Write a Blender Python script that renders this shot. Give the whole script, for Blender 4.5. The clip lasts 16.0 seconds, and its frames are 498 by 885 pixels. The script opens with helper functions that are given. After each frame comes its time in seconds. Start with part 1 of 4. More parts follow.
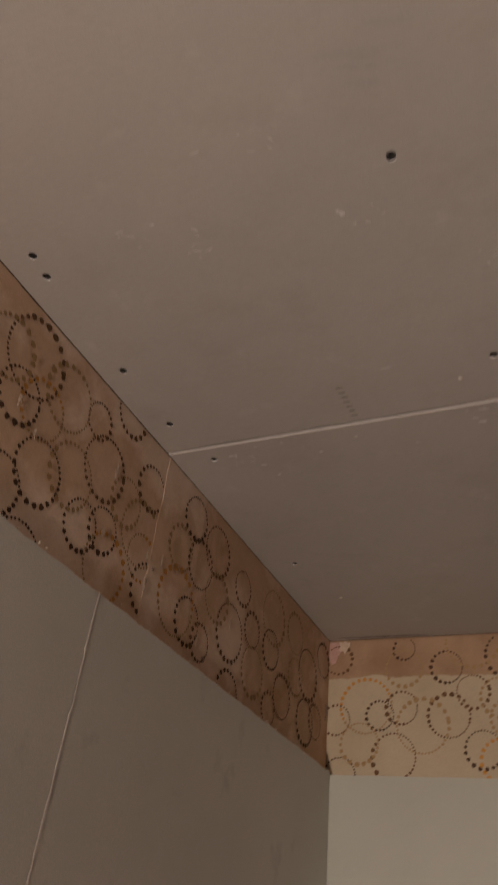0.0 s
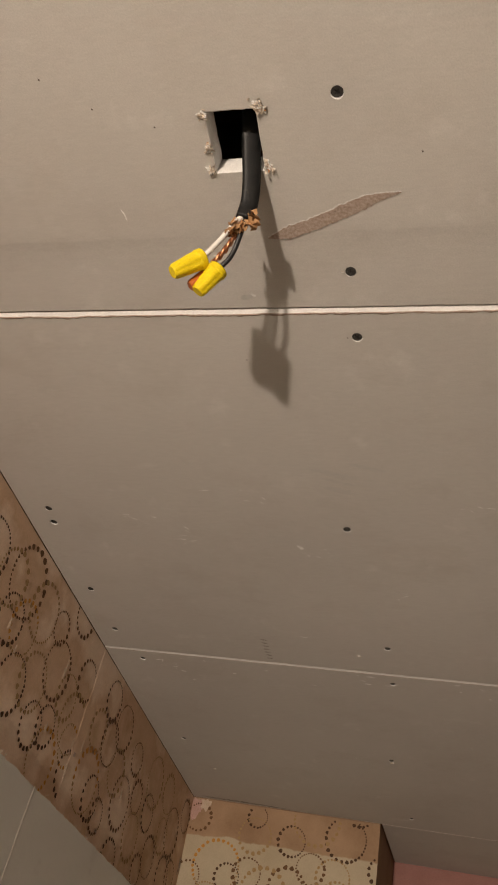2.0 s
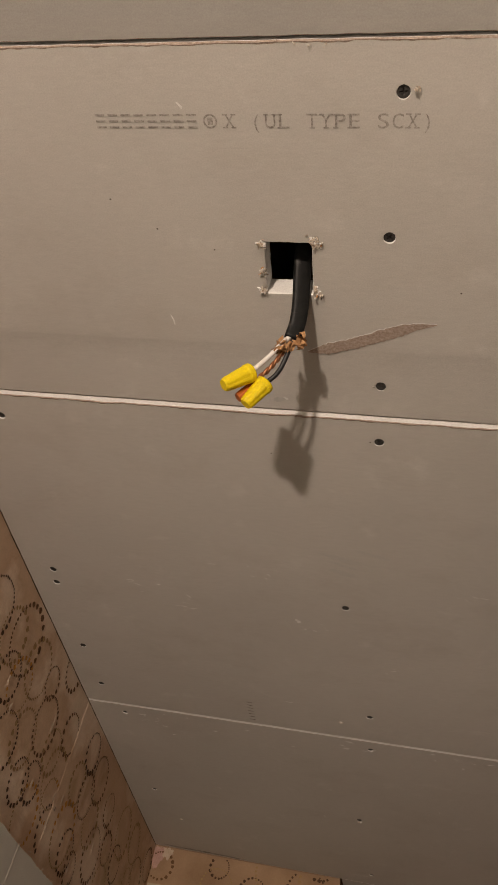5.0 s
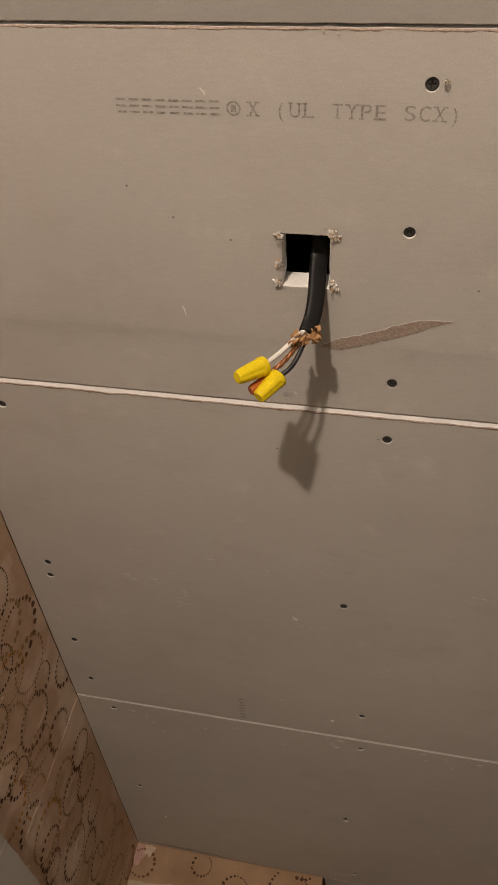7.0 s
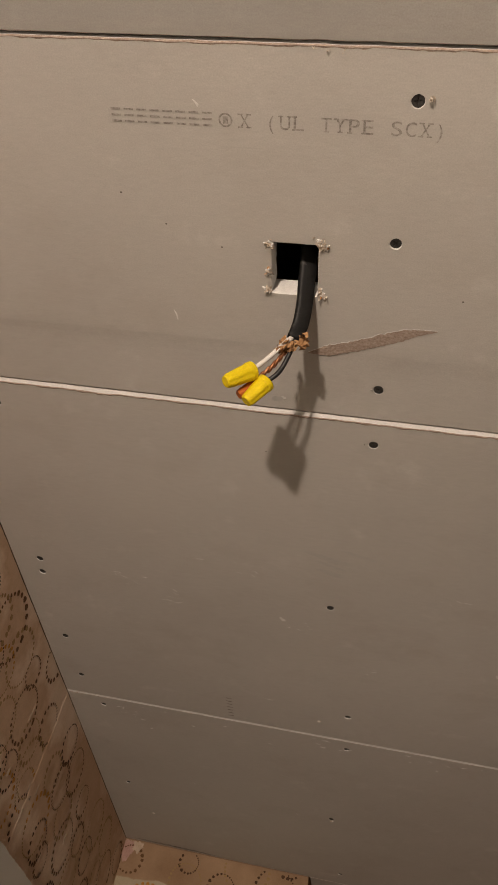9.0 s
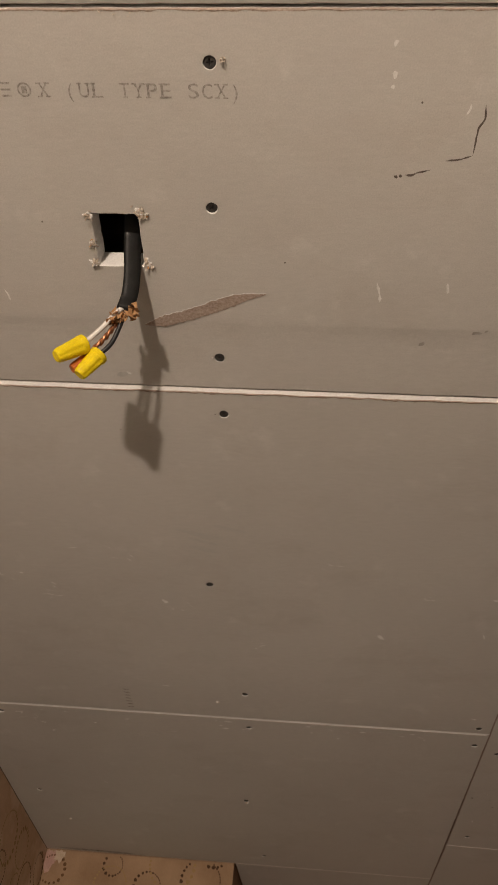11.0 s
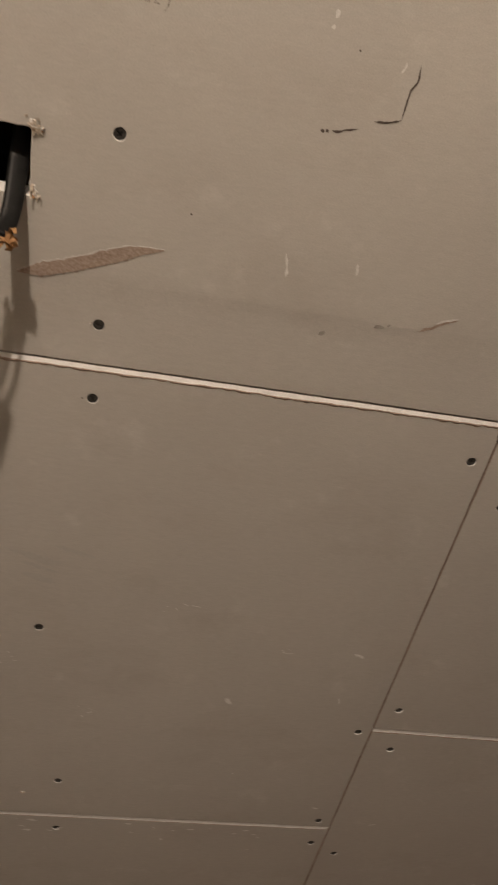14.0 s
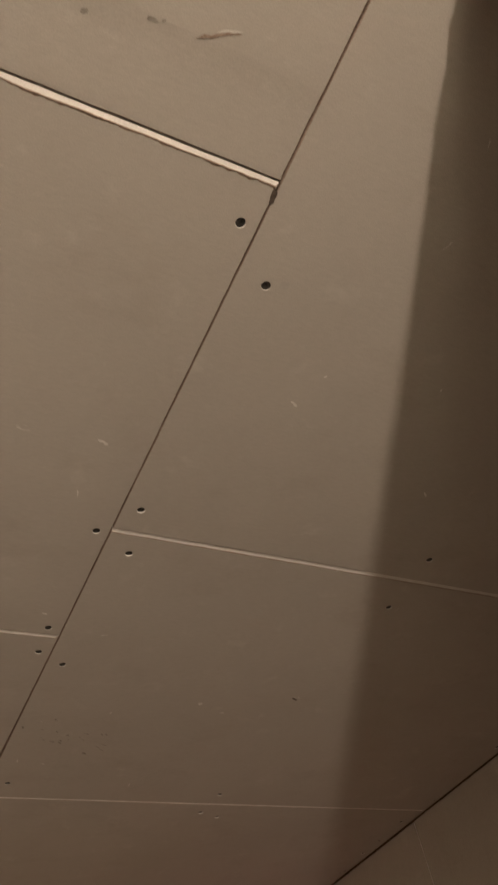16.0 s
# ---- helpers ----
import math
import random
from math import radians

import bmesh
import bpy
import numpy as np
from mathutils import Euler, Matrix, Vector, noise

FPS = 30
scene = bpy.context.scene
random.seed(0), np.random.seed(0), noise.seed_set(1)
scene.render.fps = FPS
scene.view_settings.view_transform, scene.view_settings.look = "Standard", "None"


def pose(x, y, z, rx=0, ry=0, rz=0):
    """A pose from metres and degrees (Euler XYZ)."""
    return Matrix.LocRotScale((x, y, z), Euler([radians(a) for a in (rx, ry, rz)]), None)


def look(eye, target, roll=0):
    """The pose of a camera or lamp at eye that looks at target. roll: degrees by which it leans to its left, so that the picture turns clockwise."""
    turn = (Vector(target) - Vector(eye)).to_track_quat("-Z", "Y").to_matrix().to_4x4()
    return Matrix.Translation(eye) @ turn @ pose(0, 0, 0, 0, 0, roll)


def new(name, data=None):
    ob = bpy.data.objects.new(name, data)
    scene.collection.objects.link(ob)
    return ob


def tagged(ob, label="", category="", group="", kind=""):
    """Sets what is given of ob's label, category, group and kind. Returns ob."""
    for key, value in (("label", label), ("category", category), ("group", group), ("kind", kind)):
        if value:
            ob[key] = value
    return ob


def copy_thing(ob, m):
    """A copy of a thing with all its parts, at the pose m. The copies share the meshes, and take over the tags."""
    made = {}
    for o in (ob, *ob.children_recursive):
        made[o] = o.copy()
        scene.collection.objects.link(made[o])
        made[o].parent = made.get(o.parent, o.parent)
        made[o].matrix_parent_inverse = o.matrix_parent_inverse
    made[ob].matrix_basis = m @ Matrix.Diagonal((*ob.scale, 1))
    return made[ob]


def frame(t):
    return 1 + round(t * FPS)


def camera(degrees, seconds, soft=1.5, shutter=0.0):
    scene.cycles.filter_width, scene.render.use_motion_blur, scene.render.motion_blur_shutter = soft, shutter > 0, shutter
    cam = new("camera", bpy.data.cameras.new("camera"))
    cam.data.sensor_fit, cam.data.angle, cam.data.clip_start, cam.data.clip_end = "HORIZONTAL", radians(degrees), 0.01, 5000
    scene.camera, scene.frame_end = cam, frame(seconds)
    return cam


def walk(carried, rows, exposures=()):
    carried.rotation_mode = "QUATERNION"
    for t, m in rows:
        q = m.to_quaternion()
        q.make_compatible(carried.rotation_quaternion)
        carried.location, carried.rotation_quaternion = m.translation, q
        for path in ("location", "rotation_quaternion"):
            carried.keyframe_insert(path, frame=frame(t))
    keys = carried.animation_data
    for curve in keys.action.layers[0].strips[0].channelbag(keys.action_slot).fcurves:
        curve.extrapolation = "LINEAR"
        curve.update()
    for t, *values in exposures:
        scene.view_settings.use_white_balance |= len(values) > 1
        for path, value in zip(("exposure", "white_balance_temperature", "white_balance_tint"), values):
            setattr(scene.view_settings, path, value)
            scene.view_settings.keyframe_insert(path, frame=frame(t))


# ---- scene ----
cam = camera(35.5, 16.0, soft=0.8, shutter=0.3)
PATH = [
    (0, (0.5, -0.064, 1.845), (-0.298, 1.363, 2.996), 8.5),
    (0.5, (0.502, -0.211, 1.885), (-0.147, 1.245, 3.094), 10.2),
    (1, (0.514, -0.29, 1.895), (-0.082, 1.144, 3.154), 12.2),
    (1.5, (0.522, -0.354, 1.896), (-0.033, 1.079, 3.176), 13.9),
    (2, (0.493, -0.384, 1.897), (-0.005, 1.039, 3.211), 14.6),
    (2.5, (0.475, -0.411, 1.899), (0.018, 1.001, 3.24), 14.9),
    (3, (0.473, -0.438, 1.9), (0.041, 0.971, 3.252), 14.9),
    (3.5, (0.471, -0.455, 1.899), (0.057, 0.952, 3.26), 15.1),
    (4, (0.458, -0.46, 1.902), (0.047, 0.939, 3.271), 15.3),
    (6.5, (0.419, -0.459, 1.903), (0.079, 0.939, 3.292), 15.4),
    (7, (0.413, -0.454, 1.901), (0.077, 0.947, 3.289), 15.3),
    (7.5, (0.416, -0.451, 1.903), (0.088, 0.951, 3.292), 14.8),
    (8, (0.417, -0.453, 1.902), (0.101, 0.946, 3.296), 14.4),
    (8.5, (0.419, -0.458, 1.902), (0.091, 0.937, 3.297), 15.2),
    (9, (0.425, -0.464, 1.895), (0.088, 0.935, 3.284), 16.5),
    (9.5, (0.459, -0.459, 1.895), (0.095, 0.942, 3.276), 17.4),
    (10, (0.49, -0.452, 1.892), (0.172, 0.984, 3.247), 14.7),
    (10.2, (0.493, -0.448, 1.892), (0.281, 1.014, 3.24), 10.4),
    (12.3, (0.471, -0.443, 1.863), (0.323, 0.782, 3.437), 5.0),
    (12.5, (0.463, -0.431, 1.863), (0.315, 0.787, 3.443), 5.3),
    (13, (0.44, -0.382, 1.866), (0.38, 0.81, 3.47), 2.8),
    (13.5, (0.432, -0.334, 1.87), (0.537, 0.815, 3.503), -1.4),
    (14, (0.442, -0.301, 1.869), (0.769, 0.789, 3.514), -6.4),
    (14.5, (0.454, -0.262, 1.87), (0.972, 0.791, 3.49), -10.8),
    (15, (0.478, -0.233, 1.862), (1.135, 0.828, 3.424), -12.9),
    (15.5, (0.501, -0.214, 1.849), (1.263, 0.861, 3.353), -14.3),
    (16, (0.525, -0.187, 1.837), (1.36, 0.937, 3.265), -14.8),
]
EXPOSURES = [(0.0, 0.02, 6300, 17), (0.5, 0.31, 6400, 11), (1.0, 0.39, 6350, 8), (2.0, 0.33, 6350, 8), (2.5, 0.31, 6400, 8), (3.0, 0.27, 6400, 9), (3.5, 0.17, 6450, 9),
             (4.0, 0.08, 6450, 10), (6.5, -0.02, 6450, 10), (10.0, -0.01, 6450, 10), (12.5, -0.04, 6500, 9), (13.5, -0.05, 6500, 9), (14.0, -0.06, 6500, 9),
             (14.5, -0.12, 6550, 9), (15.0, -0.17, 6650, 10), (15.5, 0.05, 6750, 9), (16.0, 0.22, 6900, 9)]
walk(cam, [(t, look(eye, target, roll)) for t, eye, target, roll in PATH], EXPOSURES)

# ---- light: one warm work lamp low in the room behind the camera, tipped down, and the bounce of the closed room ----
world = bpy.data.worlds.new("world")
scene.world = world
world.use_nodes = True
world.node_tree.nodes["Background"].inputs[0].default_value = (1.0, 0.85, 0.7, 1)
world.node_tree.nodes["Background"].inputs[1].default_value = 0.0

work_lamp = bpy.data.lights.new("work_lamp", "AREA")
work_lamp.shape, work_lamp.size = "DISK", 0.07
work_lamp.energy = 30.0
work_lamp.color = (1.0, 0.818, 0.668)
new("work_lamp", work_lamp).matrix_world = look((0.147, -1.46, 1.73), (0.215, -0.55, 1.24))

H = 2.40           # underside of the ceiling boards
T = 0.0195         # board thickness
XR = 1.665         # right wall
YB = -1.95         # back wall
YF = 1.25          # face of the boxed-out far wall
YP = 1.485         # far wall of the recess
XC = 0.384         # corner of the boxed-out wall


# ---- materials ----
def material(name, rough=0.9):
    m = bpy.data.materials.new(name)
    m.use_nodes = True
    b = m.node_tree.nodes["Principled BSDF"]
    b.inputs["Roughness"].default_value = rough
    b.inputs["Specular IOR Level"].default_value = 0.3
    return m, m.node_tree, b


def add(nt, kind, **values):
    n = nt.nodes.new(kind)
    for key, v in values.items():
        n.inputs[key.replace("_", " ")].default_value = v
    return n


def noise_node(nt, scale, detail=4.0, rough=0.55, stretch=None):
    g = nt.nodes.new("ShaderNodeNewGeometry")
    n = add(nt, "ShaderNodeTexNoise", Scale=scale, Detail=detail, Roughness=rough)
    if stretch:
        mp = nt.nodes.new("ShaderNodeMapping")
        mp.inputs["Scale"].default_value = stretch
        nt.links.new(g.outputs["Position"], mp.inputs["Vector"])
        nt.links.new(mp.outputs[0], n.inputs["Vector"])
    else:
        nt.links.new(g.outputs["Position"], n.inputs["Vector"])
    return n.outputs["Fac"]


def ramp(nt, fac, stops):
    r = nt.nodes.new("ShaderNodeValToRGB")
    r.color_ramp.elements[0].position, r.color_ramp.elements[0].color = stops[0][0], (*stops[0][1], 1)
    r.color_ramp.elements[1].position, r.color_ramp.elements[1].color = stops[-1][0], (*stops[-1][1], 1)
    for p, c in stops[1:-1]:
        e = r.color_ramp.elements.new(p)
        e.color = (*c, 1)
    nt.links.new(fac, r.inputs[0])
    return r.outputs[0]


def mix(nt, a, b, fac, mode="MIX"):
    m = nt.nodes.new("ShaderNodeMix")
    m.data_type, m.blend_type = "RGBA", mode
    for socket, v in ((m.inputs[6], a), (m.inputs[7], b), (m.inputs[0], fac)):
        if isinstance(v, tuple):
            socket.default_value = (*v, 1)
        elif isinstance(v, (int, float)):
            socket.default_value = v
        else:
            nt.links.new(v, socket)
    return m.outputs[2]


def relief(nt, b, fac, strength, distance):
    n = nt.nodes.new("ShaderNodeBump")
    n.inputs["Strength"].default_value, n.inputs["Distance"].default_value = strength, distance
    nt.links.new(fac, n.inputs["Height"])
    nt.links.new(n.outputs[0], b.inputs["Normal"])


def mottled(name, dark, light, scale, fine=0, rough=0.9, bump=0.0, spots=None, stretch=None, contrast=0.2):
    """A base colour that drifts between two tones at one scale, with grain at a finer one."""
    m, nt, b = material(name, rough)
    col = ramp(nt, noise_node(nt, scale, 5, 0.6, stretch), ((0.5 - contrast, dark), (0.5 + contrast, light)))
    if fine:
        grain = noise_node(nt, fine, 3, 0.7)
        col = mix(nt, col, ramp(nt, grain, ((0.3, (0.86, 0.86, 0.86)), (0.7, (1.06, 1.06, 1.06)))), 1.0, "MULTIPLY")
        if bump:
            relief(nt, b, grain, bump, 0.001)
    if spots:
        colour, sc, lo, hi = spots
        f = ramp(nt, noise_node(nt, sc, 6, 0.65), ((lo, (0, 0, 0)), (hi, (1, 1, 1))))
        col = mix(nt, col, colour, f)
    nt.links.new(col, b.inputs["Base Color"])
    return m


def board_paper(name="grey_board_paper", shade=1.0):
    """Grey board paper: cloudy tone, pale rubbed flecks, brownish handling smudges and fine fibre relief."""
    m, nt, b = material(name, 0.85)
    col = ramp(nt, noise_node(nt, 3.0, 6, 0.6), ((0.25, (0.495, 0.478, 0.448)), (0.75, (0.565, 0.548, 0.518))))
    flecks = ramp(nt, noise_node(nt, 26.0, 6, 0.62), ((0.60, (0, 0, 0)), (0.80, (0.55, 0.55, 0.55))))
    col = mix(nt, col, (0.67, 0.655, 0.625), flecks)
    rubs = ramp(nt, noise_node(nt, 60.0, 6, 0.7, (0.35, 1.6, 1.0)), ((0.66, (0, 0, 0)), (0.80, (0.55, 0.55, 0.55))))
    col = mix(nt, col, (0.70, 0.685, 0.655), rubs)
    smudge = ramp(nt, noise_node(nt, 9.0, 7, 0.68, (1.0, 1.6, 1.0)), ((0.53, (0, 0, 0)), (0.76, (0.36, 0.36, 0.36))))
    col = mix(nt, col, (0.40, 0.365, 0.325), smudge)
    grain = noise_node(nt, 900, 3, 0.7)
    col = mix(nt, col, ramp(nt, grain, ((0.3, (0.89, 0.89, 0.89)), (0.7, (1.07, 1.07, 1.07)))), 1.0, "MULTIPLY")
    fibre = noise_node(nt, 210, 4, 0.65, (0.45, 1.5, 1.0))
    col = mix(nt, col, ramp(nt, fibre, ((0.3, (0.955, 0.955, 0.955)), (0.7, (1.035, 1.035, 1.035)))), 1.0, "MULTIPLY")
    relief(nt, b, grain, 0.05, 0.001)
    col = mix(nt, col, (shade, shade * 0.985, shade * 0.965), 1.0, "MULTIPLY")
    nt.links.new(col, b.inputs["Base Color"])
    return m


PAPER = board_paper()
PAPER_BROWNER = board_paper("browner_board_paper", 0.71)
GYPSUM = mottled("white_gypsum_core", (0.78, 0.765, 0.735), (0.88, 0.865, 0.84), 60, 700, 0.95, 0.4)
KRAFT = mottled("brown_torn_paper", (0.28, 0.205, 0.16), (0.52, 0.425, 0.36), 480, 1500, 0.95, 0.6)
TORN = mottled("torn_paper_fuzz", (0.46, 0.36, 0.26), (0.80, 0.73, 0.64), 260, 900, 0.95, 0.5)


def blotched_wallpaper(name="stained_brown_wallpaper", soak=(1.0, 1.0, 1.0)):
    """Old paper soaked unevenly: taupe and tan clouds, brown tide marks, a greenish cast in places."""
    m, nt, b = material(name, 0.8)
    col = ramp(nt, noise_node(nt, 6, 6, 0.6), ((0.34, (0.56, 0.375, 0.23)), (0.48, (0.76, 0.57, 0.415)), (0.64, (0.88, 0.725, 0.59))))
    green = ramp(nt, noise_node(nt, 11, 4, 0.55), ((0.52, (0, 0, 0)), (0.72, (0.28, 0.28, 0.28))))
    col = mix(nt, col, (0.58, 0.47, 0.28), green)
    drips = ramp(nt, noise_node(nt, 34, 6, 0.65), ((0.54, (0, 0, 0)), (0.76, (0.22, 0.22, 0.22))))
    col = mix(nt, col, (0.46, 0.285, 0.16), drips)
    tide = ramp(nt, noise_node(nt, 6, 5, 0.55), ((0.44, (0, 0, 0)), (0.50, (0.42, 0.42, 0.42)), (0.57, (0, 0, 0))))
    col = mix(nt, col, (0.50, 0.30, 0.15), tide)
    grain = noise_node(nt, 500, 3, 0.7)
    col = mix(nt, col, ramp(nt, grain, ((0.3, (0.90, 0.90, 0.90)), (0.7, (1.05, 1.05, 1.05)))), 1.0, "MULTIPLY")
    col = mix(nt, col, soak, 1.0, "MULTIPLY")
    relief(nt, b, noise_node(nt, 60, 5, 0.6), 0.12, 0.002)
    nt.links.new(col, b.inputs["Base Color"])
    return m


WALLPAPER = blotched_wallpaper()
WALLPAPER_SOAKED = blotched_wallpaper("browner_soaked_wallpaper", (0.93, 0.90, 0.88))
# boxed wall's side; also darkens right wall and partition to cut bounce
BROWN_SIDE = mottled("dark_brown_wall_side", (0.26, 0.17, 0.11), (0.36, 0.25, 0.16), 9.0, 500, 0.85, 0.15)
WALL_PAPER = mottled("pale_greenish_board_paper", (0.72, 0.715, 0.66), (0.79, 0.785, 0.73), 3.5, 900, 0.85, 0.12,
                     spots=((0.54, 0.525, 0.48), 12.0, 0.58, 0.76))
PLASTER = mottled("old_plaster", (0.62, 0.58, 0.52), (0.74, 0.70, 0.64), 30, 400, 0.95, 0.5)
PINK = mottled("dusty_pink_paint", (0.33, 0.16, 0.135), (0.41, 0.21, 0.18), 14, 500, 0.75, 0.1)
PALE_PINK = mottled("pale_pink_old_paint", (0.50, 0.30, 0.25), (0.60, 0.40, 0.34), 60, 500, 0.8, 0.1)
WHITE_BOARD = mottled("pale_primed_board", (0.50, 0.51, 0.44), (0.56, 0.57, 0.495), 4.0, 700, 0.8, 0.1)
# for unseen rear walls: white chosen to reflect fill onto the ceiling
WHITE_BOUNCE = mottled("white_bounce_wall", (0.79, 0.775, 0.745), (0.84, 0.825, 0.80), 3.0, 400, 0.8, 0.1)
# floor is out of view; near-black only to weaken the upward bounce
FLOOR = mottled("dark_unseen_floor", (0.032, 0.029, 0.026), (0.060, 0.055, 0.049), 5, 90, 0.7, 0.2)
WOOD = mottled("dark_old_joist_wood", (0.10, 0.07, 0.048), (0.20, 0.145, 0.10), 8, 120, 0.9, 0.3, stretch=(1, 10, 6))
STEEL = mottled("black_phosphate_steel", (0.026, 0.024, 0.021), (0.070, 0.065, 0.060), 400, 1800, 0.65, 0.3)
JACKET = mottled("dusty_black_cable_jacket", (0.006, 0.006, 0.006), (0.014, 0.0135, 0.013), 90, 700, 0.42, 0.15,
                 spots=((0.075, 0.070, 0.064), 140.0, 0.60, 0.82))
JACKET.node_tree.nodes["Principled BSDF"].inputs["Specular IOR Level"].default_value = 0.15
WHITE_PVC = mottled("white_wire_insulation", (0.66, 0.63, 0.58), (0.76, 0.73, 0.69), 150, 0, 0.4)
BLACK_PVC = mottled("black_wire_insulation", (0.012, 0.012, 0.013), (0.03, 0.03, 0.032), 150, 0, 0.35)
COPPER = mottled("bare_copper", (0.42, 0.17, 0.08), (0.62, 0.29, 0.15), 200, 0, 0.35)
COPPER.node_tree.nodes["Principled BSDF"].inputs["Metallic"].default_value = 0.9
YELLOW = mottled("yellow_nylon", (0.74, 0.545, 0.008), (0.86, 0.675, 0.012), 110, 900, 0.27, 0.1,
                 spots=((0.42, 0.27, 0.03), 260.0, 0.63, 0.78))
ORANGE = mottled("orange_nylon", (0.36, 0.085, 0.015), (0.46, 0.125, 0.02), 110, 900, 0.42, 0.1)
FILLER = mottled("tan_kraft_filler", (0.33, 0.17, 0.07), (0.56, 0.33, 0.16), 220, 900, 0.85, 0.4)
INK = mottled("faded_grey_stamp_ink", (0.225, 0.20, 0.175), (0.43, 0.40, 0.365), 420, 0, 0.85, contrast=0.12)
LINE = mottled("dark_scratch", (0.07, 0.055, 0.045), (0.16, 0.13, 0.11), 300, 0, 0.9)
RUB = mottled("rubbed_board_paper", (0.465, 0.447, 0.415), (0.515, 0.497, 0.465), 200, 0, 0.9)
SCAB = mottled("tan_paper_scab", (0.55, 0.42, 0.30), (0.70, 0.57, 0.45), 200, 900, 0.95, 0.4)
FAINT = mottled("faint_grey_smudge", (0.40, 0.385, 0.36), (0.49, 0.475, 0.445), 300, 0, 0.9)
GRIME = mottled("dark_grime", (0.26, 0.235, 0.20), (0.44, 0.42, 0.39), 90, 600, 0.9, contrast=0.15)
SCUFF = mottled("pale_scuff", (0.60, 0.59, 0.56), (0.82, 0.80, 0.77), 300, 0, 0.9)
DOT_DARK = mottled("dark_brown_print", (0.055, 0.027, 0.013), (0.115, 0.058, 0.028), 300, 0, 0.7)
DOT_BROWN = mottled("brown_print", (0.11, 0.055, 0.022), (0.20, 0.105, 0.045), 300, 0, 0.7)
DOT_TAN = mottled("tan_print", (0.33, 0.205, 0.085), (0.43, 0.29, 0.14), 300, 0, 0.7)
DOT_OCHRE = mottled("ochre_print", (0.50, 0.21, 0.035), (0.58, 0.31, 0.07), 300, 0, 0.7)
DOTS = (DOT_BROWN, DOT_DARK, DOT_TAN, DOT_OCHRE)


def far_wallpaper():
    """Cream paper whose top strip is soaked brown along a wavering line."""
    m, nt, b = material("cream_wallpaper_with_brown_stain", 0.8)
    cream = ramp(nt, noise_node(nt, 9, 5, 0.6), ((0.3, (0.47, 0.385, 0.26)), (0.7, (0.56, 0.475, 0.34))))
    brown = ramp(nt, noise_node(nt, 12, 5, 0.6), ((0.3, (0.32, 0.20, 0.115)), (0.7, (0.45, 0.30, 0.185))))
    g = nt.nodes.new("ShaderNodeNewGeometry")
    xyz = nt.nodes.new("ShaderNodeSeparateXYZ")
    nt.links.new(g.outputs["Position"], xyz.inputs[0])
    wave = nt.nodes.new("ShaderNodeMath")
    wave.operation = "MULTIPLY_ADD"
    nt.links.new(noise_node(nt, 16, 4, 0.6), wave.inputs[0])
    wave.inputs[1].default_value = 0.022
    nt.links.new(xyz.outputs[2], wave.inputs[2])
    edge = nt.nodes.new("ShaderNodeMapRange")
    edge.inputs[1].default_value, edge.inputs[2].default_value = 2.339, 2.3415
    nt.links.new(wave.outputs[0], edge.inputs[0])
    col = mix(nt, cream, brown, edge.outputs[0])
    grain = noise_node(nt, 500, 3, 0.7)
    col = mix(nt, col, ramp(nt, grain, ((0.3, (0.9, 0.9, 0.9)), (0.7, (1.05, 1.05, 1.05)))), 1.0, "MULTIPLY")
    relief(nt, b, grain, 0.12, 0.001)
    nt.links.new(col, b.inputs["Base Color"])
    return m


CREAM = far_wallpaper()


# ---- builders ----
def finish(name, bm, materials, parent=None, label="", smooth=False):
    me = bpy.data.meshes.new(name)
    bm.normal_update()
    bm.to_mesh(me)
    bm.free()
    for m in materials if isinstance(materials, (list, tuple)) else (materials,):
        me.materials.append(m)
    if smooth:
        me.polygons.foreach_set("use_smooth", [True] * len(me.polygons))
    ob = new(name, me)
    ob.parent = parent
    if label:
        tagged(ob, label)
    return ob


part = finish


def box(bm, lo, hi, slot=0, bevel=0.0):
    made = bmesh.ops.create_cube(bm, size=1.0)
    vs = made["verts"]
    for v in vs:
        v.co = Vector([(a + b) / 2 + c * (b - a) for a, b, c in zip(lo, hi, v.co)])
    fs = {f for v in vs for f in v.link_faces}
    for f in fs:
        f.material_index = slot
    if bevel:
        bmesh.ops.bevel(bm, geom=list({e for f in fs for e in f.edges}), offset=bevel, segments=2, affect="EDGES")
    return bm


def slab(name, lo, hi, mat, label, category, bevel=0.0):
    ob = finish(name, box(bmesh.new(), lo, hi, 0, bevel), mat)
    return tagged(ob, label, category, "", "structure")


def wobble(p, scale, seed=0.0):
    return noise.noise(Vector(p) * scale + Vector((seed, seed * 1.7, -seed)))


def sweep(bm, path, radius, sides=10, flat=1.0, wide=Vector((1, 0, 0)), caps=True, slot=0, square=1.0):
    """A tube along a path; flat squashes it across the direction that is square to wide."""
    rings = []
    for i, p in enumerate(path):
        d = (path[min(i + 1, len(path) - 1)] - path[max(i - 1, 0)]).normalized()
        u = (wide - d * wide.dot(d)).normalized()
        w = d.cross(u)
        r = radius(i / (len(path) - 1)) if callable(radius) else radius
        rings.append([bm.verts.new(p + r * (u * math.copysign(abs(math.cos(a)) ** square, math.cos(a)) + w * math.copysign(abs(math.sin(a)) ** square, math.sin(a)) * flat))
                      for a in (2 * math.pi * k / sides for k in range(sides))])
    for a, b in zip(rings, rings[1:]):
        for k in range(sides):
            f = bm.faces.new((a[k], a[(k + 1) % sides], b[(k + 1) % sides], b[k]))
            f.material_index = slot
    if caps:
        bm.faces.new(rings[0][::-1]).material_index = slot
        bm.faces.new(rings[-1]).material_index = slot
    return rings


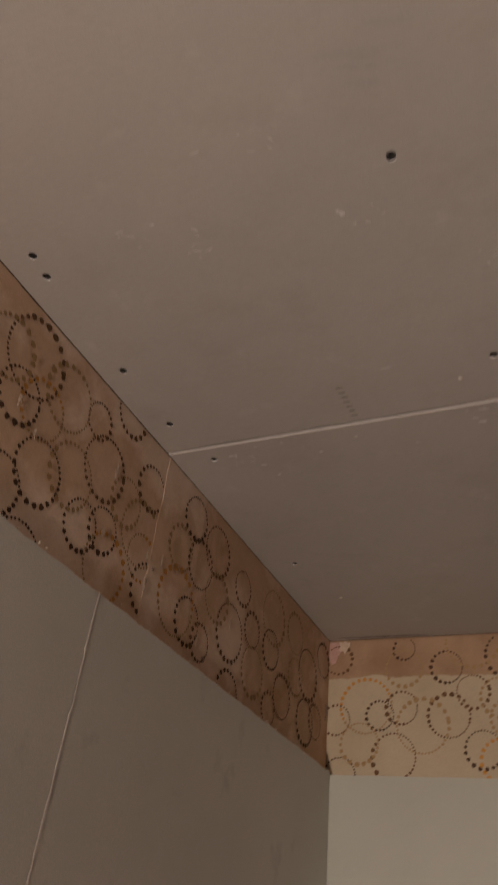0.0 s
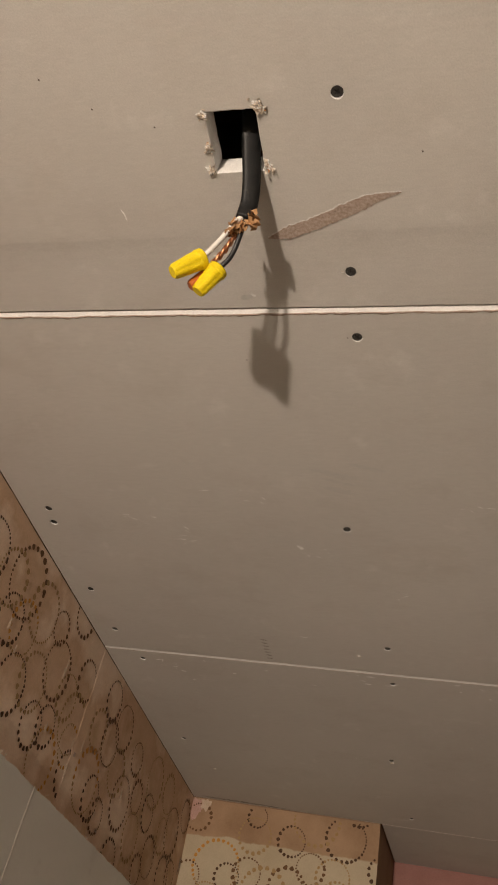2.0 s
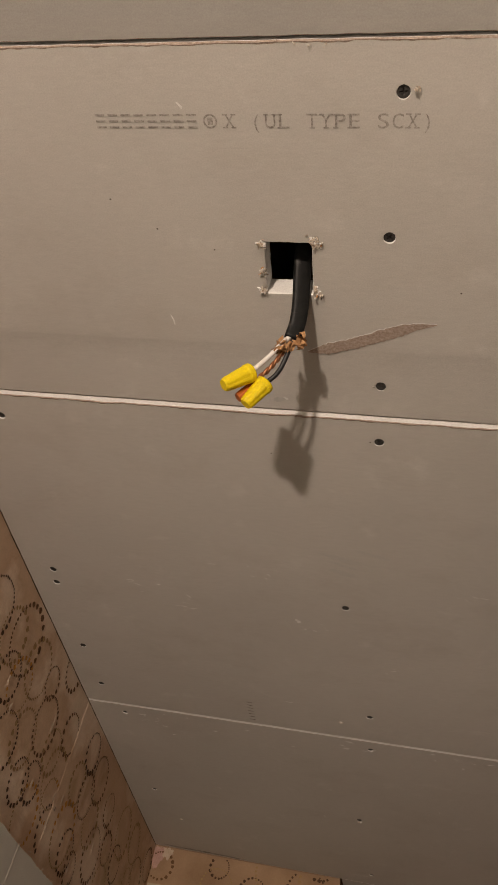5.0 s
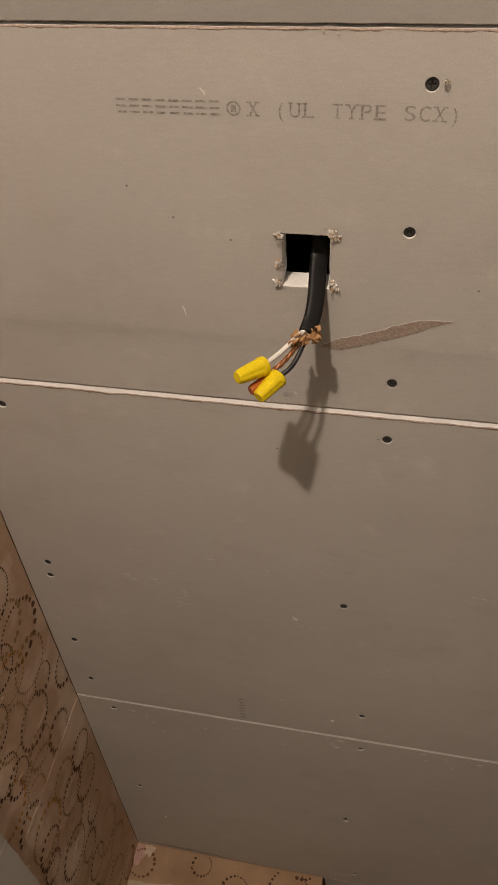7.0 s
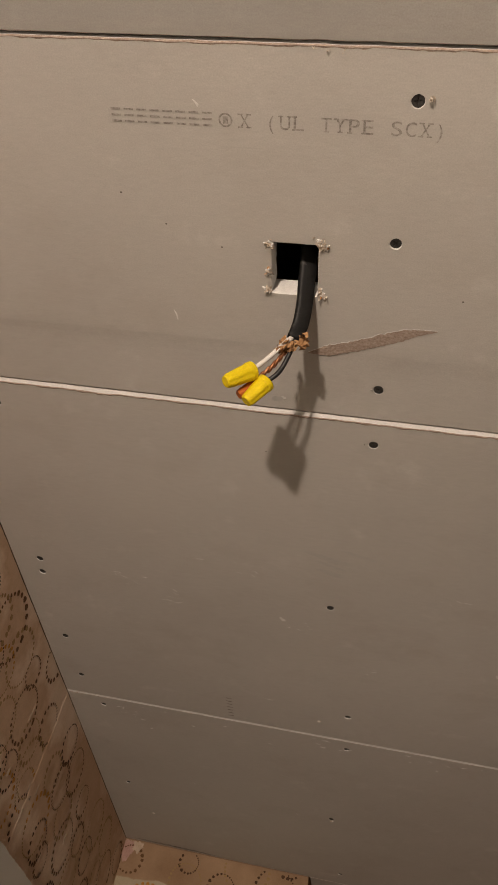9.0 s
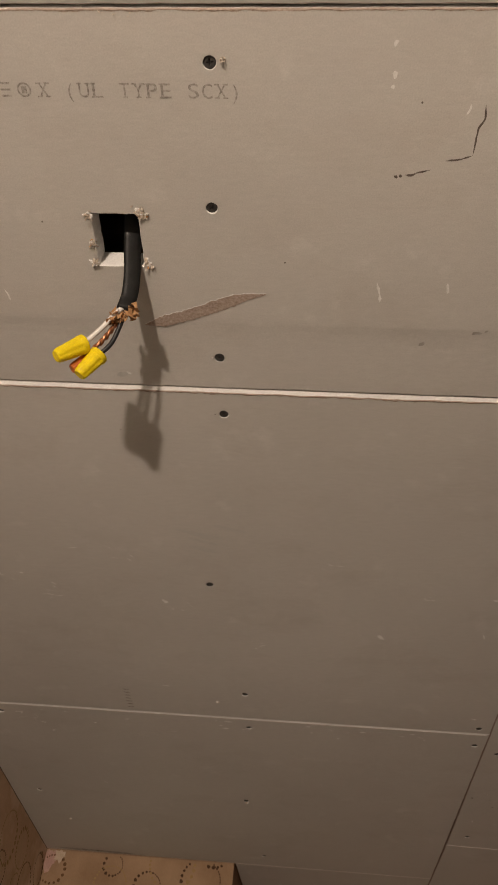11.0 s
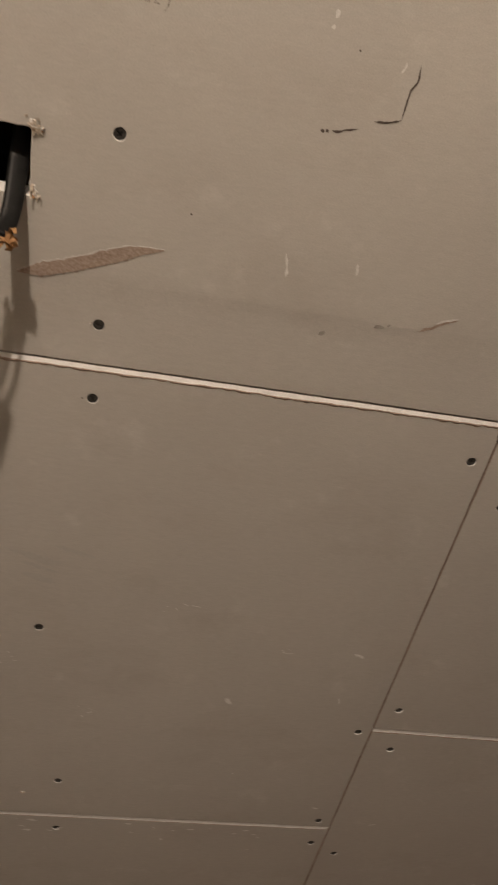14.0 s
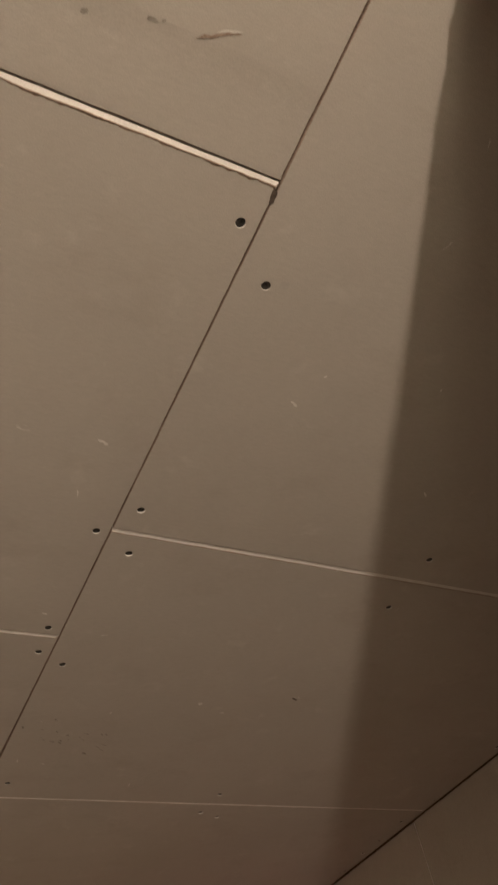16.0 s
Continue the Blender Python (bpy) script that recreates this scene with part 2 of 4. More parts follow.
def smooth_path(points, n=24):
    """A Catmull-Rom curve through the points."""
    pts = [Vector(p) for p in points]
    pts = [2 * pts[0] - pts[1], *pts, 2 * pts[-1] - pts[-2]]
    out = []
    for k in range(n + 1):
        s = k / n * (len(pts) - 3)
        i = min(int(s), len(pts) - 4)
        u = s - i
        a, b, c, d = pts[i:i + 4]
        out.append(0.5 * (2 * b + (c - a) * u + (2 * a - 5 * b + 4 * c - d) * u * u + (3 * b - a - 3 * c + d) * u ** 3))
    return out


# ---- ceiling: gypsum boards with open joints ----
def joint(y):
    """The long butt joint, which runs a little askew."""
    return 0.757 + 0.0165 * min(max(y, -0.3), 1.0)


SCREWS = [(0.421, -0.273), (0.417, -0.173), (0.416, -0.035), (0.417, 0.029), (0.389, 0.295), (0.423, 0.549), (0.427, 0.648),
          (0.416, 0.922), (0.444, 1.191), (0.036, 0.286), (0.033, 0.313), (0.032, 0.460), (0.035, 0.564), (0.055, 0.647),
          (0.051, 0.940), (0.051, 0.032), (0.742, 0.041), (0.788, 0.086), (0.784, 0.379), (0.749, 0.422), (0.796, 0.450),
          (0.749, 0.604), (0.752, 0.656), (0.789, 0.679), (0.774, -0.185), (1.174, 0.477), (1.171, 0.375), (1.174, 1.033),
          (1.169, 1.105), (1.209, 1.123), (0.803, 1.010), (1.647, 0.822), (1.624, 1.070), (1.641, 1.141), (1.644, 1.301)]
HOLE = (0.3265, -0.1668, 0.3618, -0.1232)


TAPER = ((-0.080, 0.0), (-0.072, 0.00012), (-0.064, 0.00060), (-0.056, 0.00088), (-0.044, 0.00100))


def board(corners, jag=0.0008, hole=None, taper=None, chamfer=0.0, seed=0.0):
    """One board: paper face with a frayed edge, a chamfer of bare gypsum and the cut sides; screw pits and the cut-out go through."""
    bm = bmesh.new()
    edges = []

    def loop(points, z):
        vs = [bm.verts.new((x, y, z)) for x, y in points]
        return vs, [bm.edges.new((vs[k], vs[(k + 1) % len(vs)])) for k in range(len(vs))]

    def bridge(a, b, slot, wrapped=()):
        for k in range(len(a)):
            f = bm.faces.new((a[k], a[(k + 1) % len(a)], b[(k + 1) % len(b)], b[k]))
            f.material_index = 2 if k in wrapped else slot

    mid = sum((Vector(c) for c in corners), Vector((0, 0))) / 4
    plain, frayed, rest, hang, depth, ends = [], [], [], [], [], set()
    for k in range(4):
        a, b = Vector(corners[k]), Vector(corners[(k + 1) % 4])
        n = max(2, int((b - a).length / (0.0018 if k == 0 and jag > 0.001 else 0.0045)))
        side = (b - a).normalized()
        inward = Vector((-side.y, side.x))
        if inward.dot(mid - a) < 0:
            inward = -inward
        if k in (1, 3):
            ends.update(range(len(plain), len(plain) + n))
        for i in range(n):
            p = a.lerp(b, i / n)
            q = (p.x, p.y, seed)
            cut = 0.0004 * wobble(q, 60, 3 + k)
            tear = 0.35 + 0.25 * wobble(q, 260, 7 + k) + 0.35 * wobble(q, 90, 9 + k) + 1.7 * max(0, wobble(q, 28, 11 + k) - 0.2)
            plain.append(p + inward * cut)
            slope = chamfer if k == 0 else 0.0
            frayed.append(p + inward * (cut + 0.0004 + slope + (jag if k == 0 else 0.0004) * max(0.0, tear)))
            burr = max(0.0, (1.0 if chamfer and jag > 0.0012 else 0.45) * (0.00062 + 0.00070 * wobble(q, 170, 17 + k) + 0.0004 * wobble(q, 60, 21))) if k == 0 and jag > 0.001 else 0.0
            hang.append(burr)
            rest.append(frayed[-1] + inward * (0.0001 + 2.4 * burr))
            depth.append(0.0008 + slope * 0.5 if a.y < 0.1 else 0.0001 + slope * 0.24)
    paper, e = loop(rest, H)
    edges += e
    fringe, _ = loop(frayed, H)
    for v, d in zip(fringe, hang):
        v.co.z -= d
    lip, _ = loop([p.lerp(q, min(1.0, (0.0015 if jag > 0.002 else 0.0004) / max(1e-6, (q - p).length))) for p, q in zip(frayed, plain)], H + 0.0003)
    core, _ = loop(plain, H)
    for v, d in zip(core, depth):
        v.co.z += d
    back, _ = loop(plain, H + T)
    pits = [(paper, fringe, 2), (fringe, lip, 2), (lip, core, 2 if hole else 1), (core, back, 1)]
    if hole:
        x0, y0, x1, y1 = hole
        ring = []
        for (ax, ay), (bx, by) in (((x0, y0), (x1, y0)), ((x1, y0), (x1, y1)), ((x1, y1), (x0, y1)), ((x0, y1), (x0, y0))):
            for i in range(12):
                x, y = ax + (bx - ax) * i / 12, ay + (by - ay) * i / 12
                ring.append((x + 0.0007 * wobble((x, y, 0), 240, 1), y + 0.0007 * wobble((x, y, 0), 240, 5)))
        c = ((x0 + x1) / 2, (y0 + y1) / 2)
        v1, e = loop([(c[0] + (x - c[0]) * 1.03, c[1] + (y - c[1]) * 1.03) for x, y in ring], H)
        edges += e
        v2, _ = loop(ring, H + 0.001)
        v3, _ = loop(ring, H + T)
        pits += [(v1, v2, 1), (v2, v3, 1)]
    lo = [min(c[i] for c in corners) for i in (0, 1)]
    hi = [max(c[i] for c in corners) for i in (0, 1)]
    for sx, sy in SCREWS:
        if lo[0] + 0.006 < sx < hi[0] - 0.006 and lo[1] + 0.006 < sy < hi[1] - 0.006:
            def ring(r, w):
                return [(sx + (r + w * wobble((sx, sy, k), 40, k)) * math.cos(2 * math.pi * k / 16),
                         sy + (r + w * wobble((sx, sy, k), 40, k)) * math.sin(2 * math.pi * k / 16)) for k in range(16)]
            v1, e = loop(ring(0.0046, 0.0003), H)
            edges += e
            v2, _ = loop(ring(0.0043, 0.0003), H + 0.0009)
            v3, _ = loop(ring(0.0042, 0.0), H + 0.006)
            pits += [(v1, v2, 1), (v2, v3, 1)]
    bmesh.ops.triangle_fill(bm, use_beauty=True, use_dissolve=False, edges=edges, normal=(0, 0, -1))
    for a, b, slot in pits:
        bridge(a, b, slot, ends if len(a) == len(plain) else ())
    if taper:
        for y, _ in taper:
            geom = list(bm.verts) + list(bm.edges) + list(bm.faces)
            bmesh.ops.bisect_plane(bm, geom=geom, plane_co=(0, y, 0), plane_no=(0, 1, 0))
        for v in bm.verts:
            if v.co.z < H + 0.005:
                v.co.z += float(np.interp(v.co.y, [y for y, _ in taper], [r for _, r in taper]))
    return bm


def rect(x0, y0, x1, y1):
    return ((x0, y0), (x1, y0), (x1, y1), (x0, y1))


G = 0.0006          # half the width of the butt joint
E = 0.0010          # gap along the old wall
ceiling_bm = bmesh.new()
BOARDS = [
    (((E, -1.55), (1.0, -1.55), (1.0, -0.3074), (E, -0.3059)), 0.0008, None, None, 0.0),
    (((E, -0.3035), (joint(-0.3) - G, -0.3050), (joint(0) - G, -0.0018), (E, -0.0018)), 0.00105, HOLE, TAPER, 0.0),
    (((E, 0.0000), (joint(0) - G, 0.0000), (joint(0.62) - G, 0.6175), (E, 0.6180)), 0.0013, None, None, 0.0026),
    (((E, 0.6195), (joint(0.62) - G, 0.6190), (joint(1) - G, YF - 0.006), (E, YF - 0.004)), 0.0007, None, None, 0.0044),
    (((XC + 0.003, YF - 0.005), (joint(1) - G, YF - 0.005), (joint(1) - G, YP - 0.002), (XC + 0.021, YP - 0.002)), 0.0006, None, None, 0.0025),
    (((joint(-0.213) + G, -0.2130), (XR, -0.2130), (XR, 0.4190), (joint(0.413) + G, 0.4130)), 0.0009, None, None, 0.0008),
    (((joint(0.417) + G, 0.4140), (XR, 0.4200), (XR, 1.0850), (joint(1) + G, 1.0550)), 0.0011, None, None, 0.0044),
    (((joint(1) + G, 1.0560), (XR, 1.0860), (XR, YP), (joint(1) + G, YP)), 0.0006, None, None, 0.0036),
    (((1.0, -1.55), (XR, -1.55), (XR, -0.2190), (1.0, -0.2190)), 0.0008, None, None, 0.0),
    (((joint(-0.3) + G, -0.3060), (1.0, -0.3070), (1.0, -0.2155), (joint(-0.21) + G, -0.2155)), 0.0012, None, None, 0.0),
    (rect(0.0, YB, XR, -1.553), 0.0008, None, None, 0.0),
]
for k, (corners, jag, hole, taper, chamfer) in enumerate(BOARDS):
    one = board(corners, jag, hole, taper, chamfer, k * 1.3)
    if k in (0, 10):
        for f in one.faces:
            f.material_index = 3 if f.material_index == 0 else f.material_index
    temp = bpy.data.meshes.new("temp")
    one.to_mesh(temp)
    one.free()
    ceiling_bm.from_mesh(temp)
    bpy.data.meshes.remove(temp)
ceiling = finish("ceiling", ceiling_bm, (PAPER, GYPSUM, KRAFT, PAPER_BROWNER))
tagged(ceiling, "unpainted grey gypsum board ceiling with open untaped joints", "ceiling", "", "structure")

# the dark void over the boards: joists along the room and a deck above
for jx in (0.035, 0.417, 0.757, 1.172, 1.64):
    if jx in (0.417,):
        slab("ceiling_joist", (jx - 0.019, YB, H + T), (jx + 0.019, YP, H + T + 0.14), WOOD, "dark old timber ceiling joist over the boards", "joist", 0.002)
    else:
        slab("ceiling_joist", (jx - 0.03, YB, H + T), (jx + 0.03, YP, H + T + 0.14), WOOD, "dark old timber ceiling joist over the boards", "joist", 0.002)
slab("ceiling_deck", (-0.1, YB - 0.1, H + T + 0.14), (XR + 0.1, YP + 0.1, H + T + 0.18), WOOD, "dark timber deck above the joists", "deck")

# ---- floor and walls ----
slab("floor", (-0.1, YB - 0.1, -0.05), (XR + 0.1, YP + 0.1, 0.0), FLOOR, "unseen floor, kept dark to hold down bounce light", "floor")
DW = 2.165          # top of the new boards on the walls
wall_left = slab("wall_left", (-0.10, YB - 0.1, 0), (0.0, YP + 0.1, H - 0.0005), PLASTER, "old plaster wall under stained wallpaper", "wall")
slab("top_plate", (-0.10, YB - 0.1, H + 0.001), (-0.006, YP + 0.1, H + T), WOOD, "dark timber plate on top of the wall", "plate")
slab("top_plate", (XR + 0.016, YB - 0.1, H - 0.0065), (XR + 0.1, YP + 0.1, H + T), WOOD, "dark timber plate on top of the wall", "plate")
slab("wall_back", (0.0, YB - 0.1, 0), (XR, YB, H + T), WHITE_BOUNCE, "unseen white wall closing the room, bounces fill light", "wall")
# invented brown: its unseen lower part darkens and reddens the recess
wall_right = slab("wall_right", (XR + 0.013, YB - 0.1, 0), (XR + 0.1, YP + 0.1, H - 0.007), BROWN_SIDE, "right wall behind grey wall boards, brown to deepen the recess shade", "wall")
slab("wall_recess", (XC - 0.1, YP, 0), (XR + 0.013, YP + 0.1, H + T), PINK, "dusty pink painted wall in the recess", "wall")


def boxed_wall():
    bm = bmesh.new()
    vs = []
    for z in (0.0, H + T):
        vs.append([bm.verts.new((x, y, z)) for x, y in ((0.0, YF), (XC, YF), (XC + 0.018, YP), (0.0, YP))])
    for k in range(4):
        bm.faces.new((vs[0][k], vs[0][(k + 1) % 4], vs[1][(k + 1) % 4], vs[1][k]))
    bm.faces.new(vs[0][::-1])
    bm.faces.new(vs[1])
    return tagged(finish("wall_boxed", bm, BROWN_SIDE), "boxed-out wall with dark brown side", "wall", "", "structure")


wall_boxed = boxed_wall()


def ragged_panel(name, origin, u, n, u0, u1, z0, z1, thick, mats, parent, label, top=0.0, bottom=0.0, sides=0.0, seed=0.0, step=0.004):
    """A sheet on a wall with frayed edges: u runs along the wall, n out of it. Face in the first material, cut edges in the second."""
    bm = bmesh.new()
    o, u, n = Vector(origin), Vector(u), Vector(n)
    out = []

    def tear(s, k):
        return 0.6 * wobble((s, k, seed), 28, k) + 0.3 * wobble((s, k, seed), 90, k + 3) + 0.25 * wobble((s, k, seed), 230, k + 5)
    m = max(2, int((u1 - u0) / step))
    h = max(2, int((z1 - z0) / (step * 3)))
    out += [(u0 + (u1 - u0) * i / m, z0 + bottom * tear(u0 + (u1 - u0) * i / m, 1)) for i in range(m)]
    out += [(u1 + sides * tear(z0 + (z1 - z0) * i / h, 2), z0 + (z1 - z0) * i / h) for i in range(h)]
    out += [(u1 + (u0 - u1) * i / m, z1 + top * tear(u1 + (u0 - u1) * i / m, 3)) for i in range(m)]
    out += [(u0 + sides * tear(z1 + (z0 - z1) * i / h, 4), z1 + (z0 - z1) * i / h) for i in range(h)]
    front = [bm.verts.new(o + u * a + Vector((0, 0, z)) + n * thick) for a, z in out]
    rear = [bm.verts.new(o + u * a + Vector((0, 0, z))) for a, z in out]
    e = [bm.edges.new((front[k], front[(k + 1) % len(front)])) for k in range(len(front))]
    bmesh.ops.triangle_fill(bm, use_beauty=True, use_dissolve=False, edges=e, normal=n)
    for k in range(len(front)):
        f = bm.faces.new((front[k], front[(k + 1) % len(front)], rear[(k + 1) % len(rear)], rear[k]))
        f.material_index = 1
    bmesh.ops.recalc_face_normals(bm, faces=bm.faces)
    return finish(name, bm, mats, parent, label)


# wallpaper on the old walls, hung in strips whose edges have lifted
strips = []
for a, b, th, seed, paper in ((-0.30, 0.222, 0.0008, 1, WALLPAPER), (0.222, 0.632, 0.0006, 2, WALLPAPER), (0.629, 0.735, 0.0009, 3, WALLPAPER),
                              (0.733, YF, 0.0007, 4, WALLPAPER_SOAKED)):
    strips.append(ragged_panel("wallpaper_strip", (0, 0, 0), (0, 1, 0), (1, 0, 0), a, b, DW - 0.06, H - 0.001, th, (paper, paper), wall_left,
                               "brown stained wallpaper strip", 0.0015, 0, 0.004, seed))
far_paper = ragged_panel("wallpaper_strip", (0, YF, 0), (1, 0, 0), (0, -1, 0), 0.001, XC, DW - 0.06, H - 0.001, 0.0007, (CREAM, TORN), wall_boxed,
                         "cream wallpaper with a brown soaked top strip", 0.001, 0, 0.0, 5)


def peel(name, x, z, rx, rz, thick, mat, label, seed):
    """A ragged patch on the boxed-out wall, thin as paper."""
    bm = bmesh.new()
    out = []
    for k in range(40):
        t = 2 * math.pi * k / 40
        c = (math.cos(t), math.sin(t), seed)
        q = 0.85 + 0.55 * wobble(c, 1.7, seed) + 0.25 * wobble(c, 6.0, seed + 3)
        out.append((max(0.0012, x + rx * q * math.cos(t)), min(H - 0.0012, z + rz * q * math.sin(t))))
    front = [bm.verts.new((a, YF - thick, c)) for a, c in out]
    rear = [bm.verts.new((a, YF - 0.0002, c)) for a, c in out]
    bm.faces.new(front)
    for k in range(40):
        bm.faces.new((front[k], rear[k], rear[(k + 1) % 40], front[(k + 1) % 40]))
    bmesh.ops.recalc_face_normals(bm, faces=bm.faces)
    return finish(name, bm, mat, wall_boxed, label)


peel("bare_patch", 0.010, 2.382, 0.018, 0.026, 0.0013, PALE_PINK, "bare pink patch where paper has peeled", 15)
peel("torn_flap", 0.031, 2.388, 0.012, 0.012, 0.0024, SCAB, "pale torn flap of wallpaper", 18)
recess_paper = ragged_panel("wallpaper_strip", (0, YP, 0), (1, 0, 0), (0, -1, 0), XC + 0.019, 1.2, 1.9, 2.307, 0.0008, (CREAM, TORN), None,
                            "", 0.028, 0, 0.0, 6, 0.006)
recess_paper.name = "wallpaper_recess"
tagged(recess_paper, "cream ring-print wallpaper torn off along its top", "wallpaper", "", "structure")


def rings_of_dots(name, rings, o, u, n, lim, parent, thick, seed):
    """Printed rings of dots; the dots swell towards one side of each ring."""
    bm = bmesh.new()
    rnd = random.Random(seed)
    o, u, n = Vector(o), Vector(u), Vector(n)
    up = Vector((0, 0, 1))
    for layer, (a, z, r, kind) in enumerate(rings):
        fat = rnd.uniform(2.6, 4.6) if kind == 1 else rnd.uniform(0, 2 * math.pi)
        grade = rnd.uniform(0.6, 1.0)
        t = 0.0
        while t < 2 * math.pi - 0.08:
            size = (0.00170 + 0.0030 * grade * (0.5 + 0.5 * math.cos(t - fat)) ** 1.3) * (r / 0.033) ** 0.3
            t += 2.9 * size / r
            size *= rnd.uniform(0.88, 1.12)
            c = (a + r * math.cos(t) * 0.97 + rnd.gauss(0, 0.0002), z + r * math.sin(t) + rnd.gauss(0, 0.0002))
            if not (lim[0] + size < c[0] < lim[1] - size and lim[2] + size < c[1] < lim[3] - size):
                continue
            kk = kind
            if kind == 3 and math.cos(t - fat) < -0.1:
                kk = 2
            vs = []
            spin = rnd.uniform(0, 6.28)
            for j in range(10):
                w = 2 * math.pi * j / 10
                q = 0.92 * size * (1.0 + 0.10 * math.cos(3 * w + spin)) * rnd.uniform(0.86, 1.12)
                vs.append(bm.verts.new(o + u * (c[0] + q * math.cos(w)) + up * (c[1] + q * math.sin(w)) + n * (thick + 0.00002 * layer)))
            f = bm.faces.new(vs)
            f.material_index = kk
            if f.normal.dot(n) < 0:
                f.normal_flip()
    return finish(name, bm, DOTS, parent, "printed rings of brown dots")


LEFT_RINGS = [(0.365, 2.345, 0.044, 0), (0.361, 2.293, 0.030, 1), (0.415, 2.238, 0.035, 1), (0.426, 2.340, 0.038, 2), (0.481, 2.350, 0.022, 0),
              (0.535, 2.400, 0.030, 0), (0.510, 2.304, 0.038, 0), (0.603, 2.335, 0.029, 0), (0.495, 2.223, 0.028, 1), (0.532, 2.237, 0.026, 1),
              (0.371, 2.199, 0.030, 1), (0.417, 2.143, 0.039, 1), (0.632, 2.213, 0.031, 1), (0.549, 2.201, 0.038, 3), (0.610, 2.244, 0.028, 3),
              (0.461, 2.263, 0.036, 2), (0.395, 2.300, 0.033, 3), (0.560, 2.290, 0.030, 2), (0.600, 2.270, 0.040, 2), (0.330, 2.330, 0.034, 2),
              (0.270, 2.330, 0.036, 1), (0.230, 2.270, 0.030, 0), (0.300, 2.250, 0.034, 2), (0.180, 2.340, 0.040, 0), (0.120, 2.280, 0.033, 1)]
LEFT_RINGS_BEYOND = [(0.716, 2.358, 0.030, 1), (0.745, 2.303, 0.033, 0), (0.786, 2.344, 0.036, 0), (0.732, 2.218, 0.030, 1), (0.700, 2.230, 0.043, 3),
                     (0.874, 2.330, 0.026, 0), (0.848, 2.251, 0.040, 0), (0.917, 2.283, 0.026, 0), (0.987, 2.281, 0.030, 1), (1.144, 2.298, 0.042, 0),
                     (1.041, 2.226, 0.033, 0), (0.995, 2.193, 0.024, 0), (0.860, 2.168, 0.032, 1), (1.140, 2.218, 0.036, 1), (1.185, 2.232, 0.028, 0),
                     (0.990, 2.334, 0.043, 2), (1.080, 2.345, 0.034, 2), (1.215, 2.350, 0.030, 0), (0.800, 2.280, 0.034, 2), (0.930, 2.225, 0.036, 2),
                     (0.770, 2.205, 0.024, 0), (1.090, 2.275, 0.030, 2), (0.690, 2.300, 0.030, 2)]
FAR_RINGS = [(0.142, 2.379, 0.020, 1), (0.216, 2.344, 0.028, 1), (0.321, 2.362, 0.040, 1), (0.075, 2.279, 0.047, 3), (0.100, 2.262, 0.025, 1),
             (0.138, 2.275, 0.028, 0), (0.218, 2.261, 0.036, 0), (0.259, 2.300, 0.028, 0), (0.314, 2.256, 0.030, 2), (0.272, 2.207, 0.030, 1),
             (0.125, 2.194, 0.038, 0), (0.174, 2.245, 0.045, 2), (0.021, 2.255, 0.026, 0), (0.032, 2.163, 0.029, 1), (0.337, 2.200, 0.030, 2),
             (0.394, 2.314, 0.026, 1), (0.021, 2.363, 0.026, 0), (0.343, 2.425, 0.036, 1), (0.410, 2.238, 0.045, 1), (0.142, 2.344, 0.033, 2),
             (0.261, 2.388, 0.046, 2), (0.303, 2.290, 0.033, 2), (0.065, 2.215, 0.034, 2), (0.300, 2.190, 0.034, 3)]
rings_of_dots("printed_rings", LEFT_RINGS, (0, 0, 0), (0, 1, 0), (1, 0, 0), (0.05, 0.628, DW - 0.05, H - 0.002), strips[1], 0.0010, 1)
rings_of_dots("printed_rings", LEFT_RINGS_BEYOND, (0, 0, 0), (0, 1, 0), (1, 0, 0), (0.64, YF - 0.002, DW - 0.05, H - 0.002), strips[3], 0.0015, 2)
rings_of_dots("printed_rings", FAR_RINGS, (0, YF, 0), (1, 0, 0), (0, -1, 0), (0.002, XC, DW - 0.05, H - 0.002), far_paper, 0.0012, 3)
rings_of_dots("printed_rings", [(0.43 + 0.085 * (k % 6), 2.28 - 0.07 * (k // 6) - 0.02 * (k % 2), 0.034, (0, 2, 3, 1)[k % 4]) for k in range(24)],
              (0, YP, 0), (1, 0, 0), (0, -1, 0), (XC + 0.02, 0.95, 1.95, 2.285), recess_paper, 0.0012, 4)

def wrinkle(points, r, parent):
    bm = bmesh.new()
    path = [p + Vector((0, 0.0015 * wobble(p, 60, 2), 0)) for p in smooth_path([(0.0004, y, z) for y, z in points], 40)]
    sweep(bm, path, lambda s: r * (0.25 + 0.75 * math.sin(math.pi * min(1, max(0, s)))), 8, 0.16, Vector((0, 1, 0)))
    return finish("wrinkle", bm, WALLPAPER, parent, "lifted crease in the wallpaper", True)


wrinkle(((0.615, 2.396), (0.622, 2.330), (0.629, 2.270), (0.646, 2.205), (0.652, 2.170)), 0.0009, strips[2])
wrinkle(((0.725, 2.396), (0.729, 2.340), (0.733, 2.285), (0.738, 2.225), (0.742, 2.180)), 0.0010, strips[2])
wrinkle(((0.668, 2.330), (0.676, 2.270), (0.688, 2.215)), 0.0007, strips[2])


